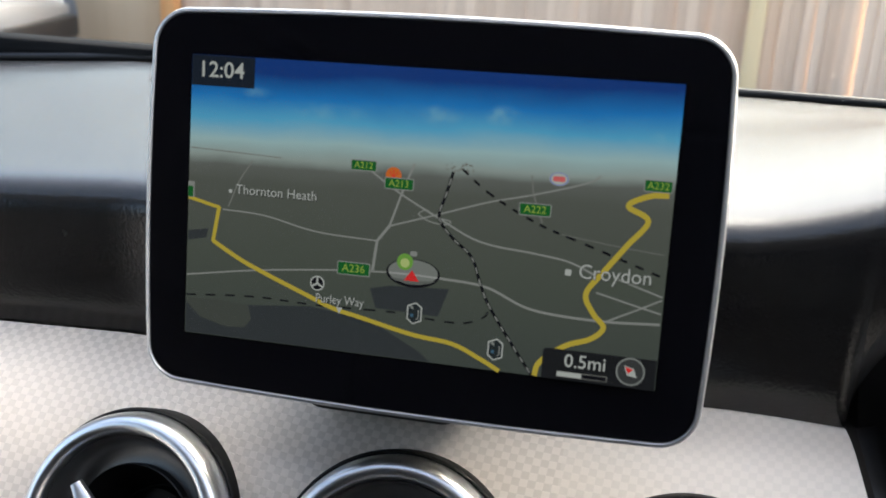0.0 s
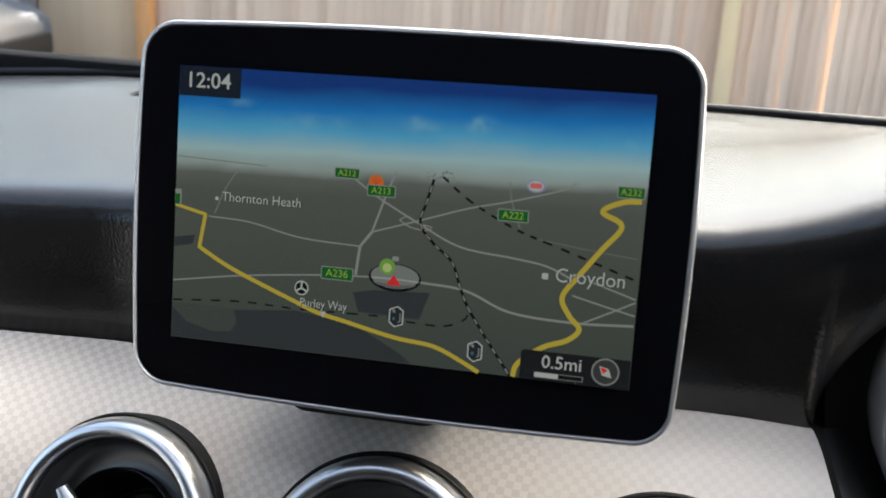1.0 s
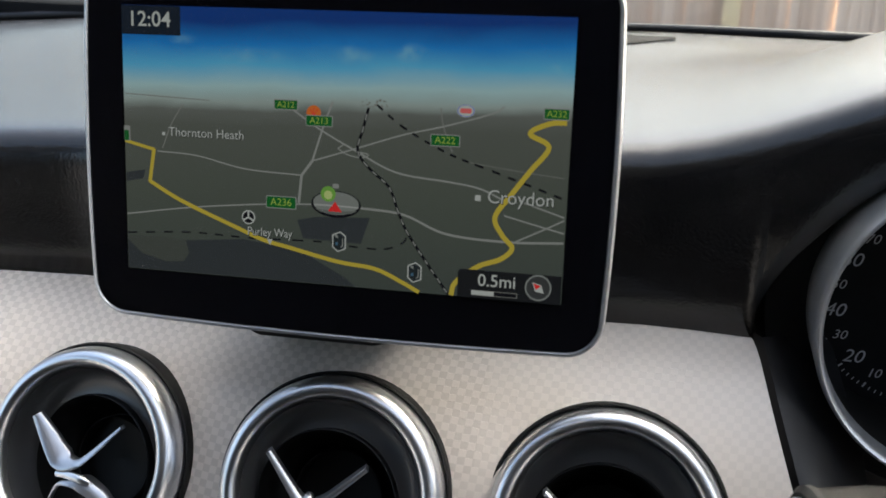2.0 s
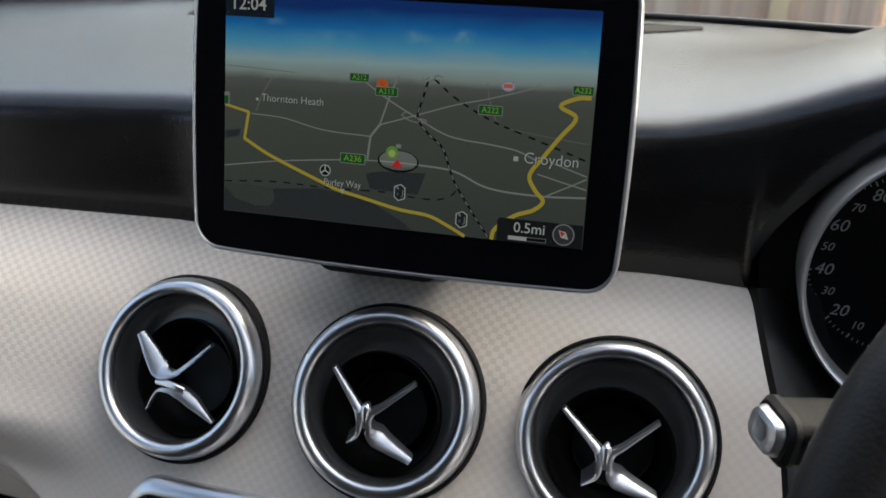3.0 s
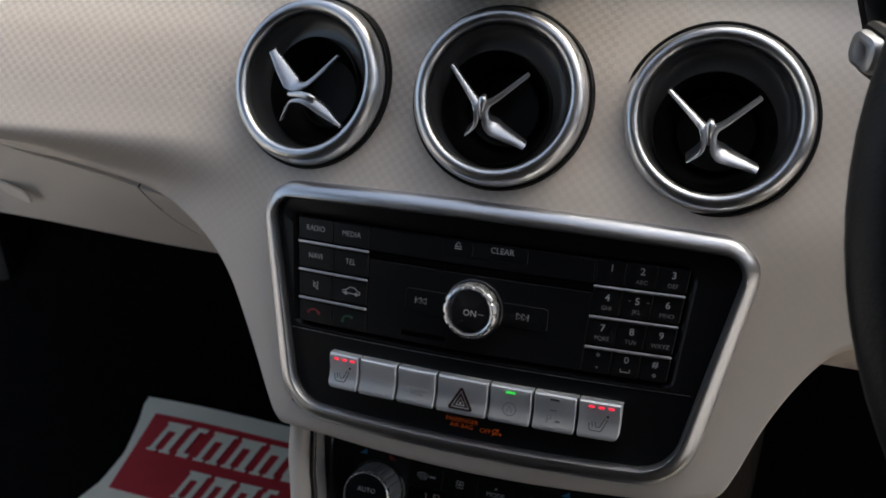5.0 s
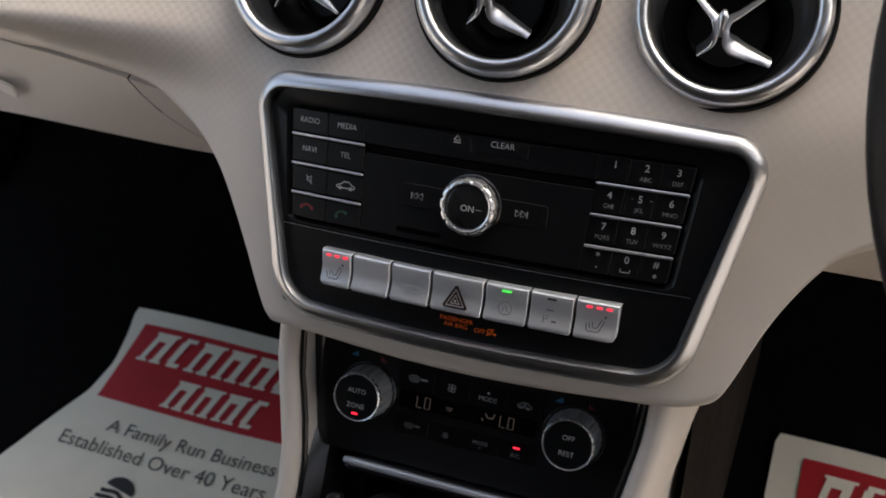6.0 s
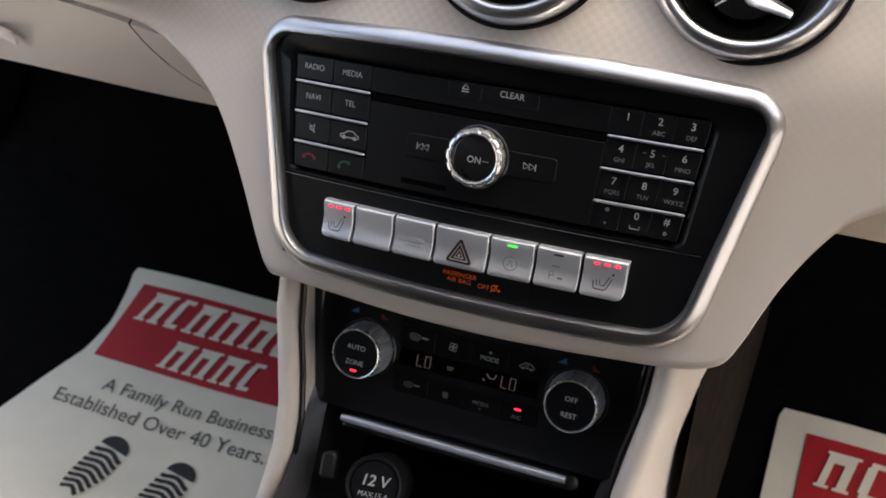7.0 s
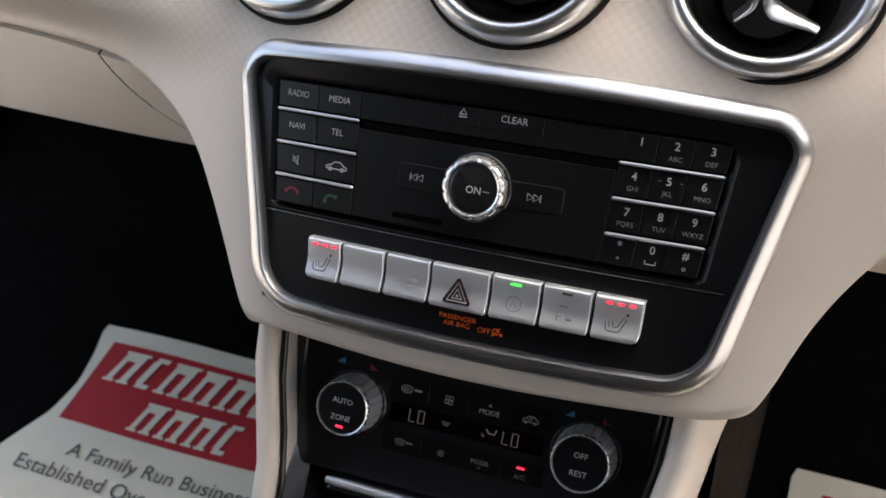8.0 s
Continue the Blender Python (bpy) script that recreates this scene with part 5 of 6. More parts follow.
def toggle(i, u0, u1):
    outer = [0.0040 if i == 0 else 0.0008, 0.0040 if i == 6 else 0.0008]
    geo_rows = []
    steps = [(0.0, -0.0605, -0.001), (0.0, -0.0608, 0.0052), (0.0003, -0.0616, 0.0062), (0.0003, -0.0635, 0.0064), (0.0003, -0.0700, 0.0046), (0.0003, -0.0750, 0.0050), (0.0003, -0.0780, 0.0062), (0.0003, -0.0790, 0.0064), (0.0003, -0.0799, 0.0064), (0.0005, -0.0806, 0.0062), (0.0008, -0.0814, 0.0050), (0.0008, -0.0814, -0.001)]
    n = 8
    for inset, v, w in steps:
        dep = 1 - math.sqrt(max(0.0, 1 - max(0.0, (-0.0768 - v) / 0.0047) ** 2))
        a, b = u0 + inset + (outer[0] - 0.0005) * dep, u1 - inset - (outer[1] - 0.0005) * dep
        row = [(a, v, -0.001), (a, v, max(w - 0.0006, -0.001)), (a + 0.0005, v, w)]
        row += [(a + 0.0005 + (b - a - 0.001) * k / n, v, w) for k in range(1, n)]
        row += [(b - 0.0005, v, w), (b, v, max(w - 0.0006, -0.001)), (b, v, -0.001)]
        geo_rows.append(row)
    return part("switch", strip(geo_rows), SWITCH_SILVER, radio, "silver rocker switch", smooth=40)


def seat_symbol(cx, cy, w):
    """A seat with a back and two lines of warmth."""
    def run(pts, width):
        return ribbon([(cx + a, cy + b) for a, b in pts], width, w)
    return merge(run([(-0.0050, 0.0004), (-0.0046, -0.0030), (-0.0038, -0.0038), (0.0012, -0.0038), (0.0020, -0.0030), (0.0044, 0.0028), (0.0030, 0.0034), (0.0008, -0.0014), (-0.0010, -0.0018)], 0.00045),
                 run([(-0.0034, 0.0010), (-0.0030, -0.0020)], 0.0004), run([(-0.0018, 0.0012), (-0.0014, -0.0016)], 0.0004), run([(0.0042, 0.0042), (0.0048, 0.0054)], 0.0012))


for i, (u0, u1) in enumerate(SWITCH):
    u0, u1 = u0 + 0.0010, u1 + 0.0006
    sw = toggle(i, u0, u1)
    cx = (u0 + u1) / 2
    if i in (0, 6):
        part("indicator", merge(*[flat(rect(0.0031, 0.0012, 0.0004, 3, cx + 0.0008 + d, -0.0634), 0.0070) for d in (-0.0052, 0.0, 0.0052)]), LED_RED, sw, "three lit red indicator lamps", smooth=0)
        icon(sw, seat_symbol(cx, -0.0728, 0.0062), PRINT_DARK, "dark seat symbol")
    elif i == 2:
        icon(sw, merge(flat(rect(0.0100, 0.0016, 0.0002, 2, cx + 0.001, -0.0712), 0.0058), flat(rect(0.0074, 0.0014, 0.0002, 2, cx + 0.001, -0.0742), 0.0060)), surface("faint_print", (0.36, 0.37, 0.38), 0.5), "faint unreadable print")
    elif i == 3:
        warn = rounded([(cx - 0.0077, -0.0782), (cx + 0.0077, -0.0782), (cx, -0.0642)], [0.0012] * 3, 5)
        icon(sw, flat(warn, 0.0069), PRINT_MAROON, "dark hazard triangle")
        tri = [(-0.0050, -0.0767), (0.0050, -0.0767), (0.0, -0.0676)]
        icon(sw, merge(ribbon([(cx + a, b) for a, b in (*tri, tri[0], tri[1])], 0.0007, 0.0071), ribbon([(cx + 0.50 * a, -0.0740 + 0.50 * (b + 0.0740)) for a, b in (*tri, tri[0], tri[1])], 0.0006, 0.0071), disc(0.0007, 0.0071, cx, -0.0741, 10)), PRINT, "pale hazard outline")
    elif i == 4:
        part("indicator", flat(rect(0.0054, 0.0012, 0.0004, 3, cx, -0.0634), 0.0070), LED_GREEN, sw, "lit green indicator lamp", smooth=0)
        icon(sw, merge(hoop(0.0034, 0.0038, 0.0062, cx, -0.0728, 28), ribbon([(cx - 0.0014, -0.0745), (cx, -0.0708), (cx + 0.0014, -0.0745)], 0.0004, 0.0063)), surface("grey_mark", (0.22, 0.23, 0.24), 0.5), "grey round symbol")
    elif i == 5:
        part("indicator", flat(rect(0.0050, 0.0011, 0.0003, 3, cx, -0.0632), 0.0070), PRINT_DARK, sw, "unlit indicator", smooth=0)
        icon(sw, merge(ribbon([(cx - 0.0034, -0.0765), (cx - 0.0034, -0.0722), (cx - 0.0014, -0.0725), (cx - 0.0014, -0.0742), (cx - 0.0034, -0.0744)], 0.0004, 0.0062), flat(rect(0.0026, 0.0012, 0.0002, 2, cx + 0.0022, -0.0752), 0.0062), flat(rect(0.0040, 0.0008, 0.0002, 2, cx - 0.0006, -0.0694), 0.0058)), surface("grey_mark_2", (0.22, 0.23, 0.24), 0.5), "grey parking symbol")
words(radio, "PASSENGER", 0.0024, -0.0010, -0.0862, 0.0004, PRINT_ORANGE, 1.05)
words(radio, "AIR BAG", 0.0024, -0.0010, -0.0894, 0.0004, PRINT_ORANGE, 1.05)
words(radio, "OFF", 0.0026, 0.0128, -0.0898, 0.0004, PRINT_ORANGE)
icon(radio, merge(hoop(0.0012, 0.0018, 0.0004, 0.0186, -0.0892, 16), ribbon([(0.0168, -0.0915), (0.0206, -0.0872)], 0.0006, 0.0005), disc(0.0008, 0.0004, 0.0214, -0.0902, 10)), PRINT_ORANGE, "orange airbag symbol")


def bend(root):
    """The panel's face is convex: every part of it follows one shallow arch."""
    for ob in root.children_recursive:
        bm = bmesh.new()
        bm.from_mesh(ob.data)
        us = [v.co.x for v in bm.verts]
        if max(us) - min(us) > 0.02 and len(us) < 900:
            for k in range(math.ceil(min(us) / 0.008), math.ceil(max(us) / 0.008)):
                bmesh.ops.bisect_plane(bm, geom=bm.verts[:] + bm.edges[:] + bm.faces[:], plane_co=(0.008 * k, 0, 0), plane_no=(1, 0, 0))
        for v in bm.verts:
            v.co.z += 0.0024 - 0.005 * v.co.x - 0.6 * v.co.x ** 2
        bm.to_mesh(ob.data)
        bm.free()
        ob.data.set_sharp_from_angle(angle=radians(35))


bend(radio)

# ---- climate controls ----
CLIM = facing(-0.0008, -0.0605, 0.672, 24)
clim = thing("climate_controls", CLIM, "gloss black climate panel with two fluted dials", "climate control")
part("faceplate", sections([(rounded([(-0.094, -0.048), (0.094, -0.048), (0.107, 0.042), (-0.107, 0.042)], [0.008] * 4, 5), -0.010), (rounded([(-0.094, -0.048), (0.094, -0.048), (0.107, 0.042), (-0.107, 0.042)], [0.008] * 4, 5), 0.0)]), PIANO, clim, "gloss black faceplate")
part("display_window", flat(rect(0.086, 0.0105, 0.001, 3, 0.0, -0.0065), 0.0003), GLASS_BLACK, clim, "dark display window", smooth=0)
for r, (v, hh) in enumerate(((0.0065, 0.0135), (-0.0225, 0.0120))):
    for c in range(4):
        part("key", key_cap(0.0222, hh, 0.0007 - 0.0004 * r, 0.0010, 0.0003 - 0.00015 * r, -0.0335 + 0.0226 * c, v, 0.0), KEY, clim)
CW = 0.0009



def demist(x, y, k, material, label=""):
    """A curved screen with three rising wisps and an unreadable word beside it."""
    def run(pts):
        return ribbon([(x + a * k, y + b * k) for a, b in pts], 0.00042, CW)
    wisps = [run([(d, -0.0022), (d + 0.0006, -0.0010), (d - 0.0004, 0.0002), (d + 0.0004, 0.0014)]) for d in (-0.0014, 0.0, 0.0014)]
    icon(clim, merge(run([(-0.0024, -0.0014), (-0.0034, 0.0014), (-0.0018, 0.0021), (0.0, 0.0023), (0.0018, 0.0021), (0.0034, 0.0014), (0.0024, -0.0014)]), *wisps, flat(rect(0.0042 * k, 0.0011 * k, 0.0002, 2, x + 0.0064 * k, y + 0.0006), CW)), material, label)


def fan(x, y, k, material, label=""):
    lobes = [ribbon([(x + k * (math.cos(q) * 0.0016 + 0.0011 * math.cos(p)), y + k * (math.sin(q) * 0.0016 + 0.0011 * math.sin(p))) for p in [0.63 * i for i in range(11)]], 0.00045, CW) for q in (0.7, 2.27, 3.84, 5.41)]
    icon(clim, merge(*lobes), material, label)


demist(-0.0350, 0.0068, 1.0, PRINT, "pale demist symbol")
fan(-0.0108, 0.0066, 1.0, PRINT, "pale fan symbol")
words(clim, "MODE", 0.0028, 0.0120, 0.0048, CW, PRINT)
icon(clim, flat([(0.0110, 0.0082), (0.0130, 0.0082), (0.0120, 0.0098)], CW), PRINT)
icon(clim, merge(ribbon([(0.0345 + 0.8 * a, 0.0062 + 0.8 * b) for a, b in ((-0.0052, -0.0014), (-0.0052, 0.0004), (-0.0030, 0.0008), (-0.0018, 0.0024), (0.0022, 0.0024), (0.0040, 0.0008), (0.0054, 0.0002), (0.0054, -0.0014), (-0.0052, -0.0014))], 0.00045, CW),
                 hoop(0.0003, 0.0008, CW, 0.0320, 0.0048, 12), hoop(0.0003, 0.0008, CW, 0.0370, 0.0048, 12), ribbon([(0.0330, 0.0062), (0.0352, 0.0062), (0.0352, 0.0072), (0.0338, 0.0072)], 0.0004, CW)), PRINT, "pale recirculation symbol")
demist(-0.0345, -0.0228, 0.85, PRINT_DIM)
fan(-0.0108, -0.0230, 0.7, PRINT_DIM)
words(clim, "MODE", 0.0024, 0.0112, -0.0228, CW, PRINT_DIM)
icon(clim, flat([(0.0104, -0.0252), (0.0112, -0.0265), (0.0120, -0.0252)], CW), PRINT_DIM)
words(clim, "A/C", 0.0026, 0.0335, -0.0250, CW, PRINT_DIM)
part("indicator", flat(rect(0.0042, 0.0013, 0.0005, 3, 0.0335, -0.0202), CW + 0.0001), LED_RED, clim, "lit red indicator lamp", smooth=0)


def segments(text, x, y, s):
    """Seven-segment figures L and O."""
    geos = []
    for ch in text:
        if ch == "L":
            geos.append(ribbon([(x, y + s), (x, y - s), (x + s * 0.95, y - s)], 0.0006, 0.0007))
        else:
            geos.append(ribbon([(x, y + s), (x, y - s), (x + s * 0.95, y - s), (x + s * 0.95, y + s), (x, y + s)], 0.0006, 0.0007))
        x += s * 1.5
    return merge(*geos)


part("readout", segments("LO", -0.0315, -0.0065, 0.0034), LCD, clim, "pale temperature figures", smooth=0)
part("readout", segments("LO", 0.0212, -0.0065, 0.0034), LCD, clim, "pale temperature figures", smooth=0)
part("readout", merge(ribbon([(0.0118, -0.0040), (0.0136, -0.0062), (0.0166, -0.0062), (0.0176, -0.0034)], 0.0008, 0.0007), ribbon([(0.0098, -0.0072), (0.0110, -0.0086)], 0.0008, 0.0007)), LCD, clim, "pale airflow figure", smooth=0)
part("readout", merge(ribbon([(-0.0130, -0.0060), (-0.0084, -0.0060)], 0.0005, 0.0007), ribbon([(-0.0122, -0.0074), (-0.0092, -0.0074)], 0.0005, 0.0007)), LCD, clim, "", smooth=0)
for s, top, low in ((-1, "AUTO", "ZONE"), (1, "OFF", "REST")):
    cx, cy = (-0.0640, -0.0070) if s < 0 else (0.0655, -0.0050)
    mark = (-0.0755, -0.0560) if s < 0 else (0.0540, 0.0735)
    dome = part("dial", xf(lathe([(0.0190, -0.001), (0.0187, 0.0008), (0.0180, 0.0014), (0.0170, 0.0010), (0.0162, 0.0010)], 56), Matrix.Translation((cx, cy, 0))), PIANO, clim, "rotary dial with a fluted chrome rim")
    skirt = [(fluted(0.0166, 0, 0.0004, 22), 0.001), (fluted(0.0163, 0, 0.0014, 22), 0.004), (fluted(0.0159, 0, 0.0020, 22), 0.011), (fluted(0.0154, 0, 0.0016, 22), 0.0165)]
    part("dial_skirt", xf(sections(skirt, cap_end=False), Matrix.Translation((cx, cy, 0))), SWITCH_SILVER, dome, "fluted chrome skirt")
    part("dial_rim", xf(sections([(fluted(0.0153, 0, 0.0016, 22), 0.0160), (fluted(0.0154, 0, 0.0014, 22), 0.0170), (fluted(0.0152, 0, 0.0008, 22), 0.0180), (fluted(0.0149, 0, 0.0003, 22), 0.0187), (fluted(0.0145, 0, 0.0, 22), 0.0190), (fluted(0.0140, 0, 0.0, 22), 0.0188), (fluted(0.0137, 0, 0.0, 22), 0.0178)], cap_end=False), Matrix.Translation((cx, cy, 0))), CUT_CHROME, dome, "bright chrome rim")
    part("dial_cap", xf(lathe([(0.0138, 0.0175), (0.0136, 0.0182), (0.0001, 0.0184)], 48), Matrix.Translation((cx, cy, 0))), SATIN, dome, "black dial face")
    words(dome, top, 0.0029, cx, cy + 0.0040, 0.0187, PRINT)
    words(dome, low, 0.0029, cx, cy - 0.0052, 0.0187, PRINT)
    if s < 0:
        part("indicator", flat(rect(0.0042, 0.0014, 0.0005, 3, cx, cy - 0.0100), 0.0187), LED_RED, dome, "lit red indicator lamp", smooth=0)
    icon(clim, flat([(mark[0] - 0.0026, 0.0130), (mark[0] + 0.0026, 0.0130), (mark[0] + 0.0020, 0.0164)], 0.0004), PRINT_BLUE, "blue cooler mark")
    icon(clim, flat([(mark[1] - 0.0022, 0.0162), (mark[1] - 0.0020, 0.0126), (mark[1] + 0.0028, 0.0126)], 0.0004), PRINT_RED, "red warmer mark")

# ---- instruments, stalk and steering wheel ----
PRINT_GAUGE = surface("gauge_print", (0.62, 0.62, 0.63), 0.5)
RIM_SILVER = surface("satin_silver_rim", (0.60, 0.61, 0.63), 0.36, 0.8, grain=0.03, grain_size=900, mottle=0.03, mottle_size=40)
INK_DIAL = surface("dial_face", (0.008, 0.008, 0.009), 0.5, spec=0.25, grain=0.1, mottle=0.2, mottle_size=90)
GAUGE = facing(0.2613, 0.052, 0.9822)
gauge = thing("speedometer", GAUGE, "round speedometer sunk in a deep tube with a broad chrome rim", "gauge")
# the dial lies at the bottom of a slanting tube
DIAL = Matrix.Translation((-0.0126, -0.0132, -0.0630))
part("rim", lathe([(0.0726, -0.034), (0.0729, -0.0030), (0.0726, -0.0010), (0.0720, 0.0004), (0.0711, 0.0006), (0.0700, -0.0004), (0.0692, -0.0030), (0.0688, -0.010)], 120), RIM_SILVER, gauge, "bright chrome rim")
part("well", strip([[(0.0689 * math.cos(q), 0.0689 * math.sin(q), -0.0090) for q in [math.pi * k / 48 for k in range(96)]],
                          [(-0.0126 + 0.0560 * math.cos(q), -0.0132 + 0.0560 * math.sin(q), -0.0625) for q in [math.pi * k / 48 for k in range(96)]]], closed=True), RUBBER, gauge, "black tube wall")
part("face", xf(lathe([(0.0570, 0.0002), (0.0005, 0.0)], 72), DIAL), INK_DIAL, gauge, "black dial face")
for k in range(0, 81):
    a = radians(-99.6 - 3.54 * k)
    r0 = 0.0494 if k % 5 else 0.0484
    part("tick", xf(ribbon([(r0 * math.cos(a), r0 * math.sin(a)), (0.0512 * math.cos(a), 0.0512 * math.sin(a))], 0.0005 if k % 5 else 0.0009, 0.0006), DIAL), PRINT_GAUGE, gauge, smooth=0)
for k in range(0, 17):
    a = radians(-99.6 - 17.7 * k)
    part("figure", xf(lettering(str(10 * k), 0.0066 if k % 2 == 0 else 0.0046, 0.0426 * math.cos(a), 0.0426 * math.sin(a), 0.0006, slant=0.25), DIAL), PRINT_GAUGE, gauge, smooth=0)
part("needle", xf(rbox(0.040, 0.0018, 0.001, 0.0004, 1), DIAL @ Matrix.Rotation(radians(-99.6), 4, "Z") @ Matrix.Translation((0.024, 0, 0.004))), PRINT_RED, gauge, "red needle")
part("needle_hub", xf(lathe([(0.010, 0.0006), (0.0095, 0.0050), (0.0001, 0.0056)], 32), DIAL), BLACK, gauge)
surround = thing("instrument_surround", GAUGE, "black plastic surround of the instruments", "instrument surround")
outline = rounded([(-0.105, -0.12), (0.25, -0.12), (0.25, 0.07), (-0.105, 0.07)], [0.05] * 4, 8)
part("backing_plate", sections([(outline, -0.092), (outline, -0.068)]), BLACK, surround, "black backing plate")
part("recess_ring", lathe([(0.0950, -0.052), (0.0942, -0.034), (0.0905, -0.0280), (0.0830, -0.0310), (0.0742, -0.0330), (0.0728, -0.0330)], 96), RUBBER, surround, "black ring round the gauge")

stalk = thing("column_stalk", Matrix.Identity(4), "dark grey column stalk with a silver tip button and white symbols", "stalk")
POD = Matrix.Translation((0.1722, -0.0705, 0.9664)) @ Matrix.Rotation(radians(8), 4, "Y") @ Matrix.Rotation(radians(26), 4, "Z")
axis = POD @ Matrix.Rotation(radians(90), 4, "Y") @ Matrix.Rotation(radians(90), 4, "Z") @ Matrix.Diagonal((0.76, 0.78, 0.9, 1))
GREY_STALK = surface("grey_stalk", (0.011, 0.0105, 0.010), 0.60, spec=0.12, grain=0.2, grain_size=900, mottle=0.1, mottle_size=60)
part("body", xf(sections([(rect(0.030, 0.022, 0.007), 0.0035), (rect(0.033, 0.025, 0.008), 0.0055), (rect(0.034, 0.026, 0.008), 0.03), (rect(0.030, 0.024, 0.008), 0.065), (rect(0.022, 0.020, 0.007), 0.12)], cap_start=True), axis), GREY_STALK, stalk, "dark grey stalk body")
part("collar", xf(sections([(rect(0.031, 0.023, 0.008), 0.0015), (rect(0.0356, 0.0276, 0.009), 0.004), (rect(0.0356, 0.0276, 0.009), 0.0068)], cap_start=True), axis), RUBBER, stalk, "black collar")
part("button", xf(sections([(rect(0.013, 0.008, 0.0038), -0.0036), (rect(0.020, 0.013, 0.006), -0.0040), (rect(0.025, 0.0175, 0.007), -0.0028), (rect(0.0275, 0.0195, 0.007), 0.0), (rect(0.0275, 0.0195, 0.007), 0.004)], cap_start=True), axis), surface("dull_silver", (0.34, 0.35, 0.37), 0.33, 0.85, mottle=0.05, mottle_size=80), stalk, "silver push button")
face = POD @ Matrix.Translation((0.0125, -0.01330, 0.0040)) @ RX90
part("symbol_patch", xf(disc(0.0056, 0.0, 0.0003, 0, 24, 0.85), face), DARK, stalk, "dark oval patch", smooth=0)
part("symbol", xf(disc(0.0014, 0.0003, -0.0026, 0, 16), face), PRINT, stalk, "white symbol", smooth=0)
part("symbol", xf(merge(ribbon([(0.0002, 0.0016), (0.0030, 0.0), (0.0002, -0.0016), (0.0002, 0.0016)], 0.0009, 0.0003), ribbon([(0.0034, 0.0018), (0.0034, -0.0018)], 0.0008, 0.0003)), face), PRINT, stalk, "white wiper symbol", smooth=0)
# darker copy of the button's silver paints the shade inside the dimple
part("button_dimple", xf(sections([(rect(0.010, 0.008, 0.0038), -0.00375), (rect(0.011, 0.009, 0.004), -0.0040)], cap_start=True, cap_end=False), axis), surface("shaded_silver", (0.22, 0.23, 0.25), 0.35, 0.8), stalk, "round finger dimple")

WHEEL = facing(0.3555, -0.1765, 0.9585, 33)
wheel = thing("steering_wheel", WHEEL, "black leather steering wheel", "steering wheel")
ring_pts = [(0.172 * math.cos(2 * math.pi * k / 96), 0.172 * math.sin(2 * math.pi * k / 96), 0) for k in range(96)]
part("rim", tube(ring_pts, 0.0168, 20, closed=True), LEATHER, wheel, "black leather rim")
part("hub", sections([(rounded([(-0.075, -0.085), (0.075, -0.085), (0.085, 0.05), (-0.085, 0.05)], [0.03] * 4, 6), -0.045), (rounded([(-0.08, -0.09), (0.08, -0.09), (0.09, 0.055), (-0.09, 0.055)], [0.03] * 4, 6), -0.012), (rounded([(-0.06, -0.07), (0.06, -0.07), (0.07, 0.04), (-0.07, 0.04)], [0.03] * 4, 6), 0.004)], cap_start=True), BLACK, wheel, "black airbag cover")
for s in (-1, 1):
    part("spoke", tube(spline([(s * 0.08, -0.005, -0.018), (s * 0.12, -0.002, -0.014), (s * 0.165, 0.006, -0.003)], 5), [0.018] * 4 + [0.014] * 7, 12), BLACK, wheel, "black spoke")
part("lower_spoke", tube(spline([(0, -0.08, -0.02), (0, -0.12, -0.014), (0, -0.165, -0.003)], 5), 0.016, 12), BLACK, wheel, "black spoke")
tagged(part("steering_column", tube([(0.3527, -0.15, 0.93), (0.3527, 0.02, 0.87), (0.3527, 0.12, 0.83)], 0.045, 24), BLACK), "black plastic steering column cowl", "steering column")

# ---- paper mats in the footwells ----
def mat_sheet(cx, cy, turn):
    """A paper mat that follows the floor; returns a map from its own plane to the world."""
    c, s = math.cos(radians(turn)), math.sin(radians(turn))

    def at(u, v, lift):
        x, y = cx + c * u - s * v, cy + s * u + c * v
        swell = 0.0022 * (1 + math.sin(19 * u + 9 * v) * math.cos(16 * v - 6 * u))
        return (x, y, floor_z(y) + lift + 0.002 + swell)

    return at


def paper_mat(label, tl, turn, width, length, marks, waist=((0, 0), (1, 0))):
    at = mat_sheet(tl[0], tl[1], turn)

    def lay(name, geo, material, parent, lift, lab=""):
        v = [at(p[0], p[1], lift) for p in geo[0]]
        return part(name, (v, geo[1]), material, parent, lab, smooth=30)

    root = thing("paper_floor_mat", Matrix.Identity(4), label, "floor mat", "paper floor mats")
    nx, ny = 22, 40
    rr = []
    for j in range(ny + 1):
        v = -length * j / ny
        cut = 0.003 * max(0, 1 - (-v) / 0.006) ** 1.5
        left = cut + float(np.interp(-v, [p[0] for p in waist], [p[1] for p in waist]))
        row = []
        for i in range(nx + 1):
            u = left + (width - cut - left) * i / nx
            row.append((u, v, 0))
        rr.append(row)
    lay("sheet", strip(rr, flip=True), PAPER, root, 0.0, "cream printed paper")
    lay("sheet_underside", strip(rr), PAPER, root, -0.0012)
    marks(lay, root)
    return root


def grid_rect(u0, u1, v0, v1, nx=16, ny=12):
    return strip([[(u0 + (u1 - u0) * i / nx, v0 + (v1 - v0) * j / ny, 0) for i in range(nx + 1)] for j in range(ny + 1)])


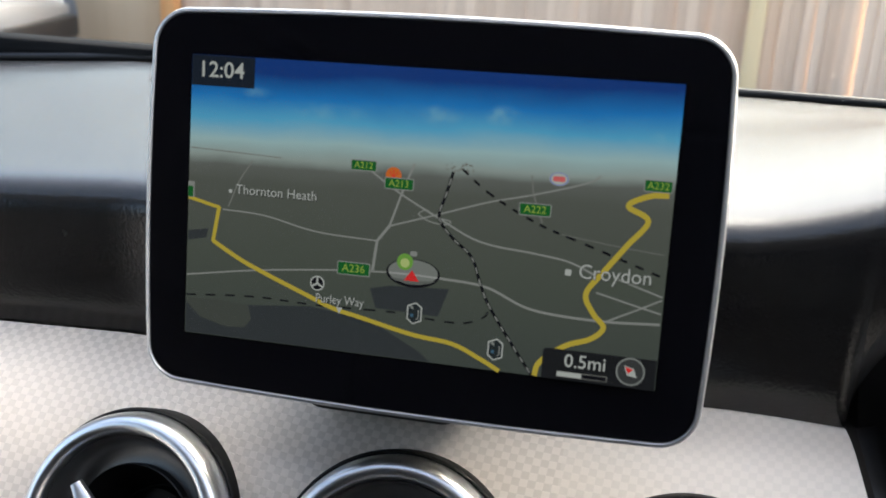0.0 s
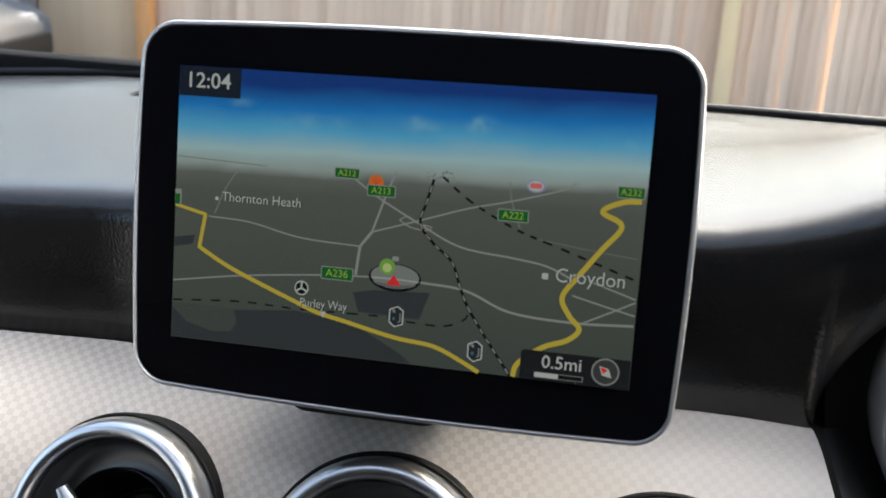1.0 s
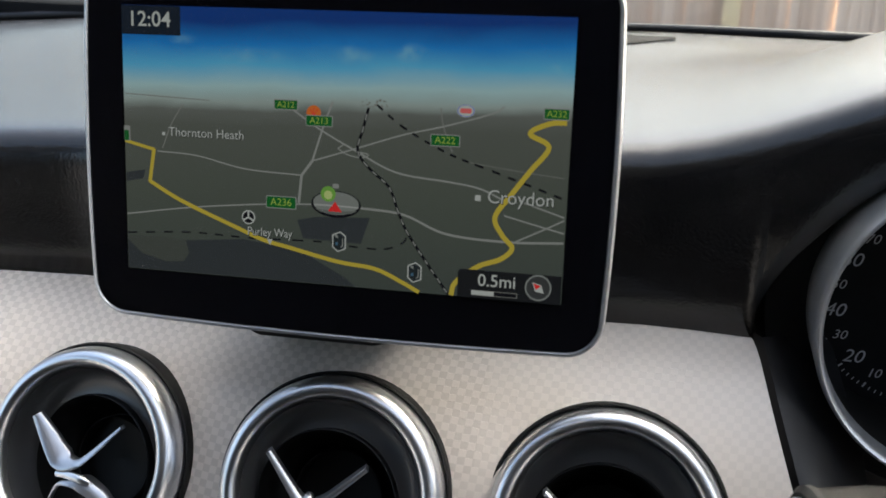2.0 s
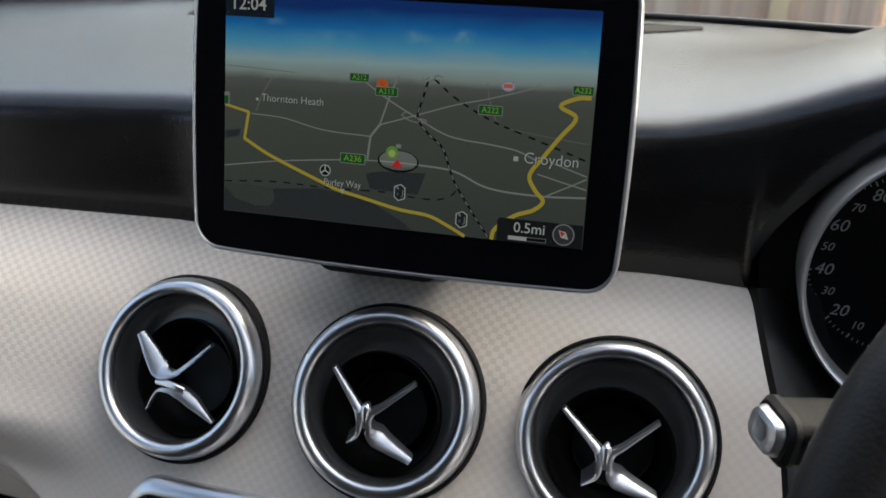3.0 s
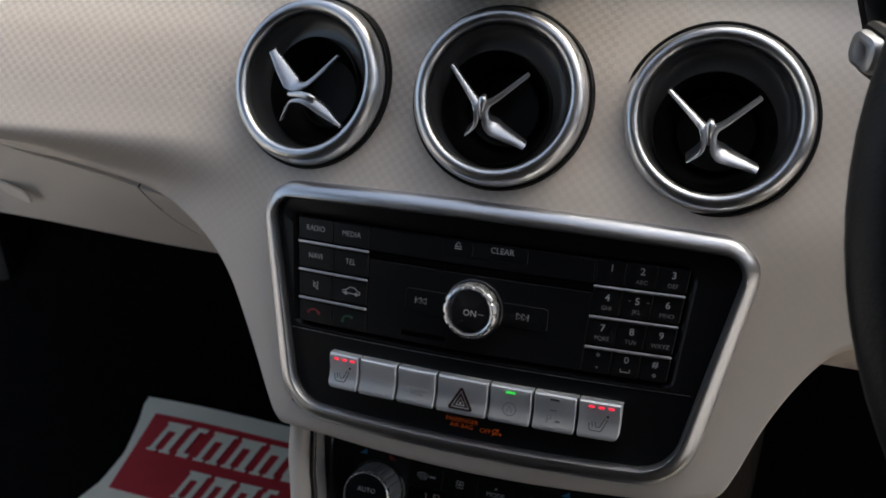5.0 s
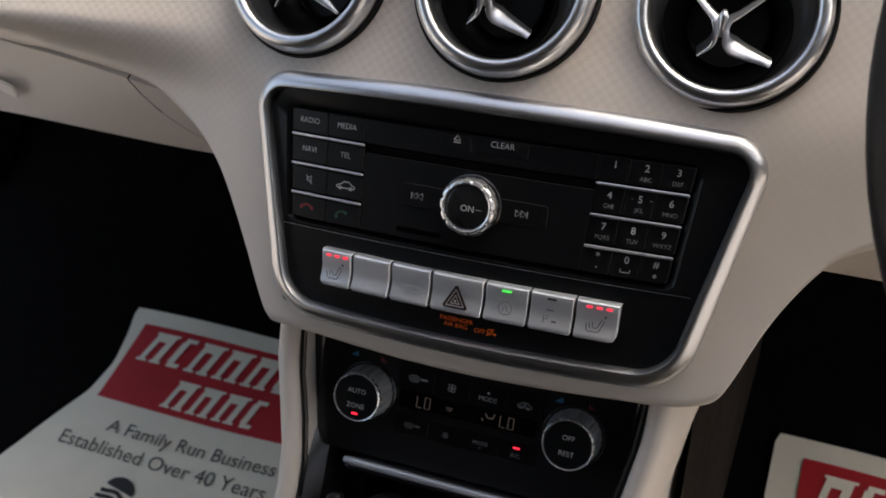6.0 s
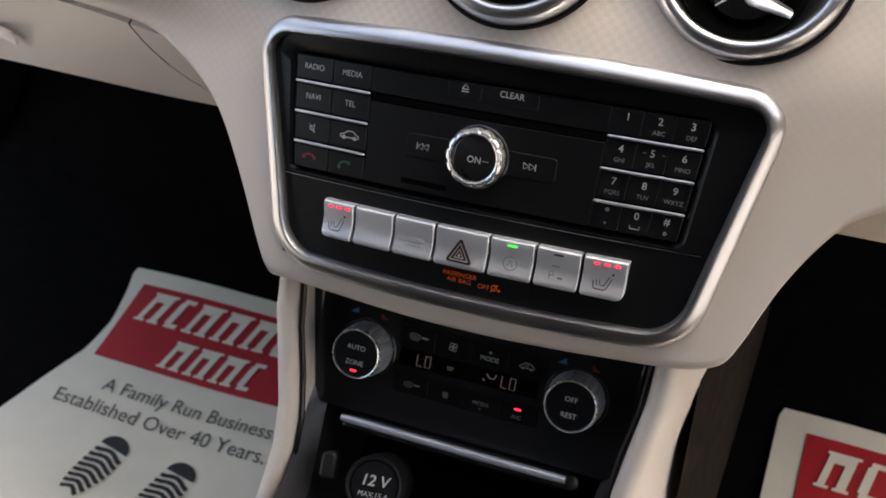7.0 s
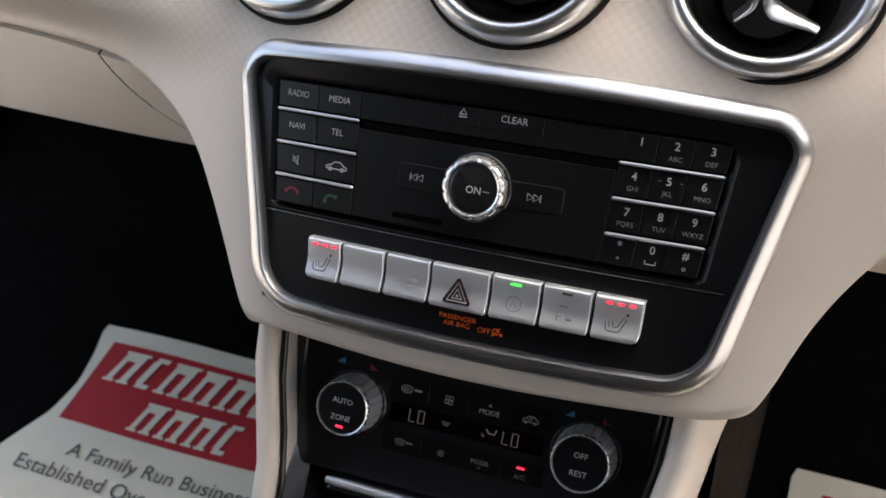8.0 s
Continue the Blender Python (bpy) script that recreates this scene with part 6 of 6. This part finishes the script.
def plain_letter(u, v, size, wide):
    """A slanted block of one or two stems under a bar, in place of a trader's name."""
    k = 0.22 * size
    w = size * (0.78 if wide else 0.50)

    def p(a, b):
        return (u + a * w + k * (b + 0.5), v + b * size)

    def slab(a0, a1, b0, b1):
        return flat([p(a0, b0), p(a1, b0), p(a1, b1), p(a0, b1)], 0)

    if wide:
        return merge(slab(0.08, 0.30, -0.42, 0.42), slab(0.62, 0.90, -0.42, 0.42), slab(0.30, 0.62, 0.20, 0.42), slab(0.0, 0.42, -0.5, -0.42), slab(0.54, 1.0, -0.5, -0.42), slab(0.0, 1.0, 0.42, 0.5))
    return merge(slab(0.06, 0.50, -0.36, 0.36), slab(0.16, 0.92, 0.36, 0.5), slab(0.16, 0.92, -0.5, -0.36))


def plain_letters(lay, root, u, v, size, pattern):
    for wide in pattern:
        if wide != " ":
            lay("white_shape", plain_letter(u, v, size, wide == "w"), PAPER, root, 0.0020)
        u += size * (0.92 if wide == "w" else 0.66)


def footprint(u, v, s, turn):
    c, t = math.cos(turn), math.sin(turn)
    geos = []

    def put(p):
        return (u + s * (c * p[0] - t * p[1]), v + s * (t * p[0] + c * p[1]))

    cap = [put((0.45 * math.cos(a), 0.62 + 0.36 * math.sin(a))) for a in [math.pi * k / 12 for k in range(13)]]
    geos.append(flat(cap, 0))
    for k in range(8):
        y = 0.46 - 0.19 * k
        hw = 0.50 * math.sqrt(max(0.12, 1 - ((y - 0.05) / 1.15) ** 2))
        geos.append(ribbon([put((hw * q, y + 0.07 * math.cos(3 * q) - 0.03 * q)) for q in (-1, -0.66, -0.33, 0, 0.33, 0.66, 1)], 0.115 * s, 0))
    return geos


def passenger_marks(lay, root):
    lay("red_block", grid_rect(0.0225, 0.245, -0.0180, -0.1050), INK_RED, root, 0.0010, "red printed block")
    plain_letters(lay, root, 0.036, -0.042, 0.034, "wnwwwnw")
    plain_letters(lay, root, 0.088, -0.0845, 0.030, "wwwn")
    lay("slogan", lettering("A Family Run Business", 0.0125, 0.0520, -0.1305, 0, "LEFT", squeeze=1.08), INK_GREY, root, 0.0010, "grey printed slogan")
    lay("slogan", lettering("Established Over 40 Years.", 0.0125, 0.0120, -0.1520, 0, "LEFT", squeeze=1.12), INK_GREY, root, 0.0010, "grey printed slogan")
    for geo in footprint(0.0935, -0.203, 0.0335, -0.18):
        lay("sole_bar", geo, INK_BLACK, root, 0.0010)
    for geo in footprint(0.1640, -0.207, 0.0335, -0.18):
        lay("sole_bar", geo, INK_BLACK, root, 0.0010)


def driver_marks(lay, root):
    lay("red_block", grid_rect(0.0245, 0.245, -0.0190, -0.1050), INK_RED, root, 0.0010, "red printed block")
    plain_letters(lay, root, 0.036, -0.047, 0.034, "wnwwwn")


paper_mat("cream paper mat printed with a red block and black shoe soles", (-0.4475, 0.1905), 0.0, 0.30, 0.34, passenger_marks,
          ((0, 0), (0.03, 0.009), (0.065, 0.015), (0.10, 0.010), (0.137, -0.008), (0.18, -0.032), (0.25, -0.06), (0.34, -0.07)))
paper_mat("cream paper mat printed with a red block", (0.1900, 0.2120), -2.5, 0.30, 0.34, driver_marks)

# ---- outside: yard, fence and a parked car ----
CONCRETE = surface("grey_yard", (0.26, 0.255, 0.25), 0.9, grain=0.6, grain_size=60, mottle=0.2, mottle_size=1.2)
tagged(part("ground", ([(-60, -40, 0), (60, -40, 0), (60, 80, 0), (-60, 80, 0)], [(0, 1, 2, 3)]), CONCRETE), "grey concrete yard around the car", "ground", kind="structure")


def weathered(name, a, b, scale):
    m = surface(name, a, 0.85)
    n = m.node_tree
    tcn = n.nodes.new("ShaderNodeTexCoord")
    mp = n.nodes.new("ShaderNodeMapping")
    mp.inputs["Scale"].default_value = (scale, scale, scale * 0.06)
    tx = n.nodes.new("ShaderNodeTexNoise")
    tx.inputs["Scale"].default_value, tx.inputs["Detail"].default_value = 1.0, 6
    oi = n.nodes.new("ShaderNodeObjectInfo")
    ad = n.nodes.new("ShaderNodeMath")
    ad.operation = "MULTIPLY_ADD"
    ad.inputs[1].default_value = 0.5
    rp = n.nodes.new("ShaderNodeValToRGB")
    rp.color_ramp.elements[0].position, rp.color_ramp.elements[1].position = 0.45, 1.05
    rp.color_ramp.elements[0].color, rp.color_ramp.elements[1].color = (*a, 1), (*b, 1)
    n.links.new(tcn.outputs["Object"], mp.inputs[0])
    n.links.new(mp.outputs[0], tx.inputs["Vector"])
    n.links.new(oi.outputs["Random"], ad.inputs[0])
    n.links.new(tx.outputs["Fac"], ad.inputs[2])
    n.links.new(ad.outputs[0], rp.inputs[0])
    n.links.new(rp.outputs[0], n.nodes["Principled BSDF"].inputs["Base Color"])
    return m


BOARD = weathered("weathered_boards", (0.56, 0.40, 0.29), (0.80, 0.61, 0.46), 22)
TAN_SHEET = weathered("tan_sheet", (0.60, 0.43, 0.27), (0.74, 0.56, 0.38), 7)
YELLOW_POST = weathered("yellow_post", (0.74, 0.55, 0.31), (0.86, 0.68, 0.42), 18)
ORANGE_POST = weathered("orange_post", (0.66, 0.28, 0.09), (0.76, 0.38, 0.15), 18)
GREY_POST = weathered("grey_post", (0.16, 0.155, 0.16), (0.26, 0.25, 0.25), 18)
plank = bpy.data.meshes.new("fence_board")
pv, pf = rbox(0.070, 0.018, 1.75, 0.003, 1)
plank.from_pydata([(x, y + 0.006 * (x / 0.035), z) for x, y, z in pv], [], pf)
plank.materials.append(BOARD)
fence = thing("fence", Matrix.Translation((0, 6.0, 0)) @ Matrix.Rotation(radians(-4), 4, "Z"), "tall weathered close-boarded timber fence", "fence")
rng = random.Random(7)
for k in range(-92, 70):
    ob = new("fence_board", plank)
    ob.parent = fence
    ob.location = (k * 0.066 + rng.uniform(-0.002, 0.002), rng.uniform(-0.008, 0.008) + (0.022 if k in (15, 16) else 0), 0.92 + rng.uniform(-0.02, 0.02))
    ob.rotation_euler = (0, rng.uniform(-0.004, 0.004), rng.uniform(-0.05, 0.05))
for x, wide, m, lab in ((-4.35, 0.09, GREY_POST, "dark grey post"), (-3.40, 0.11, ORANGE_POST, "orange timber post"), (0.50, 0.10, YELLOW_POST, "pale yellow timber post")):
    part("fence_post", move(rbox(wide, 0.10, 1.9, 0.008), x, -0.09, 0.95), m, fence, lab)
part("fence_sheet", move(rbox(0.83, 0.018, 1.72, 0.004), -3.875, -0.045, 0.90), TAN_SHEET, fence, "plain tan board sheet")
for z in (0.12, 1.5):
    part("fence_rail", move(rbox(10.6, 0.05, 0.09, 0.006), -0.7, 0.062, z), BOARD, fence)

PAINT = surface("silver_car_paint", (0.30, 0.31, 0.33), 0.3, 0.5, coat=0.8, mottle=0.03)
RUBBER = surface("tyre_rubber", (0.02, 0.02, 0.02), 0.8, grain=0.3)
LAMP = surface("clear_lamp", (0.75, 0.77, 0.80), 0.08, 0.2, coat=1.0)
CARGLASS = surface("dark_car_glass", (0.02, 0.024, 0.026), 0.05)
car = thing("parked_car", Matrix.Translation((-3.67, 4.75, 0)) @ Matrix.Rotation(radians(188), 4, "Z"), "pale silver parked car beside the fence", "car")
prof = [(0.0, 0.22), (-0.02, 0.45), (0.04, 0.54), (0.25, 0.61), (0.95, 0.80), (1.65, 1.36), (2.9, 1.42), (3.7, 1.05), (4.1, 0.95), (4.15, 0.45), (4.1, 0.25)]
side = spline([(x, 0, z) for x, z in prof], 4)
body_rows = []
for f, tuck in ((-0.86, 0.10), (-0.80, 0.03), (-0.6, 0.0), (0.0, -0.03), (0.6, 0.0), (0.80, 0.03), (0.86, 0.10)):
    body_rows.append([(p.x + tuck * (1 if p.x < 2 else -1), f * (1 - 0.16 * max(0, p.z - 0.9)), max(0.2, p.z - tuck * (0.9 if p.z > 0.5 else -0.4))) for p in side])
part("body", strip(body_rows), PAINT, car, "pale silver body")
for s in (-1, 1):
    part("flank", (lambda pts: (pts, [tuple(range(len(pts)))]))([(p.x, s * 0.845 * (1 - 0.16 * max(0, p.z - 0.9)), p.z) for p in side]), PAINT, car)
    part("side_window", (lambda pts: (pts, [tuple(range(len(pts)))]))([(a, s * (0.852 - 0.12 * (b - 0.9)), b) for a, b in ((1.15, 0.96), (1.75, 1.30), (2.85, 1.34), (3.45, 1.02), (3.3, 0.96))]), CARGLASS, car, "dark side window")
    part("headlamp", xf(sections([(rect(0.30, 0.12, 0.05), 0), (rect(0.26, 0.09, 0.04), 0.03)]), Matrix.Translation((0.05, s * 0.62, 0.49)) @ Matrix.Rotation(radians(-90), 4, "Z") @ RX90), LAMP, car, "clear headlamp")
    for wx in (0.75, 3.35):
        wh = part("wheel", xf(lathe([(0.20, -0.10), (0.30, -0.10), (0.315, -0.06), (0.315, 0.06), (0.30, 0.10), (0.20, 0.10)], 40), Matrix.Translation((wx, s * 0.78, 0.315)) @ RX90), RUBBER, car, "black tyre")
        part("rim", xf(lathe([(0.20, 0.085), (0.19, 0.06), (0.05, 0.09), (0.001, 0.095)], 32), Matrix.Translation((wx, s * 0.78, 0.315)) @ (RX90 if s < 0 else Matrix.Rotation(radians(-90), 4, "X"))), SILVER, wh, "silver wheel rim")
part("bumper", move(rbox(0.10, 1.5, 0.14, 0.03), -0.03, 0, 0.36), BLACK, car, "dark lower bumper")
part("windscreen", ([(1.02, -0.66, 0.93), (1.02, 0.66, 0.93), (1.60, 0.58, 1.345), (1.60, -0.58, 1.345)], [(0, 1, 2, 3)]), CARGLASS, car, "dark windscreen", smooth=0)
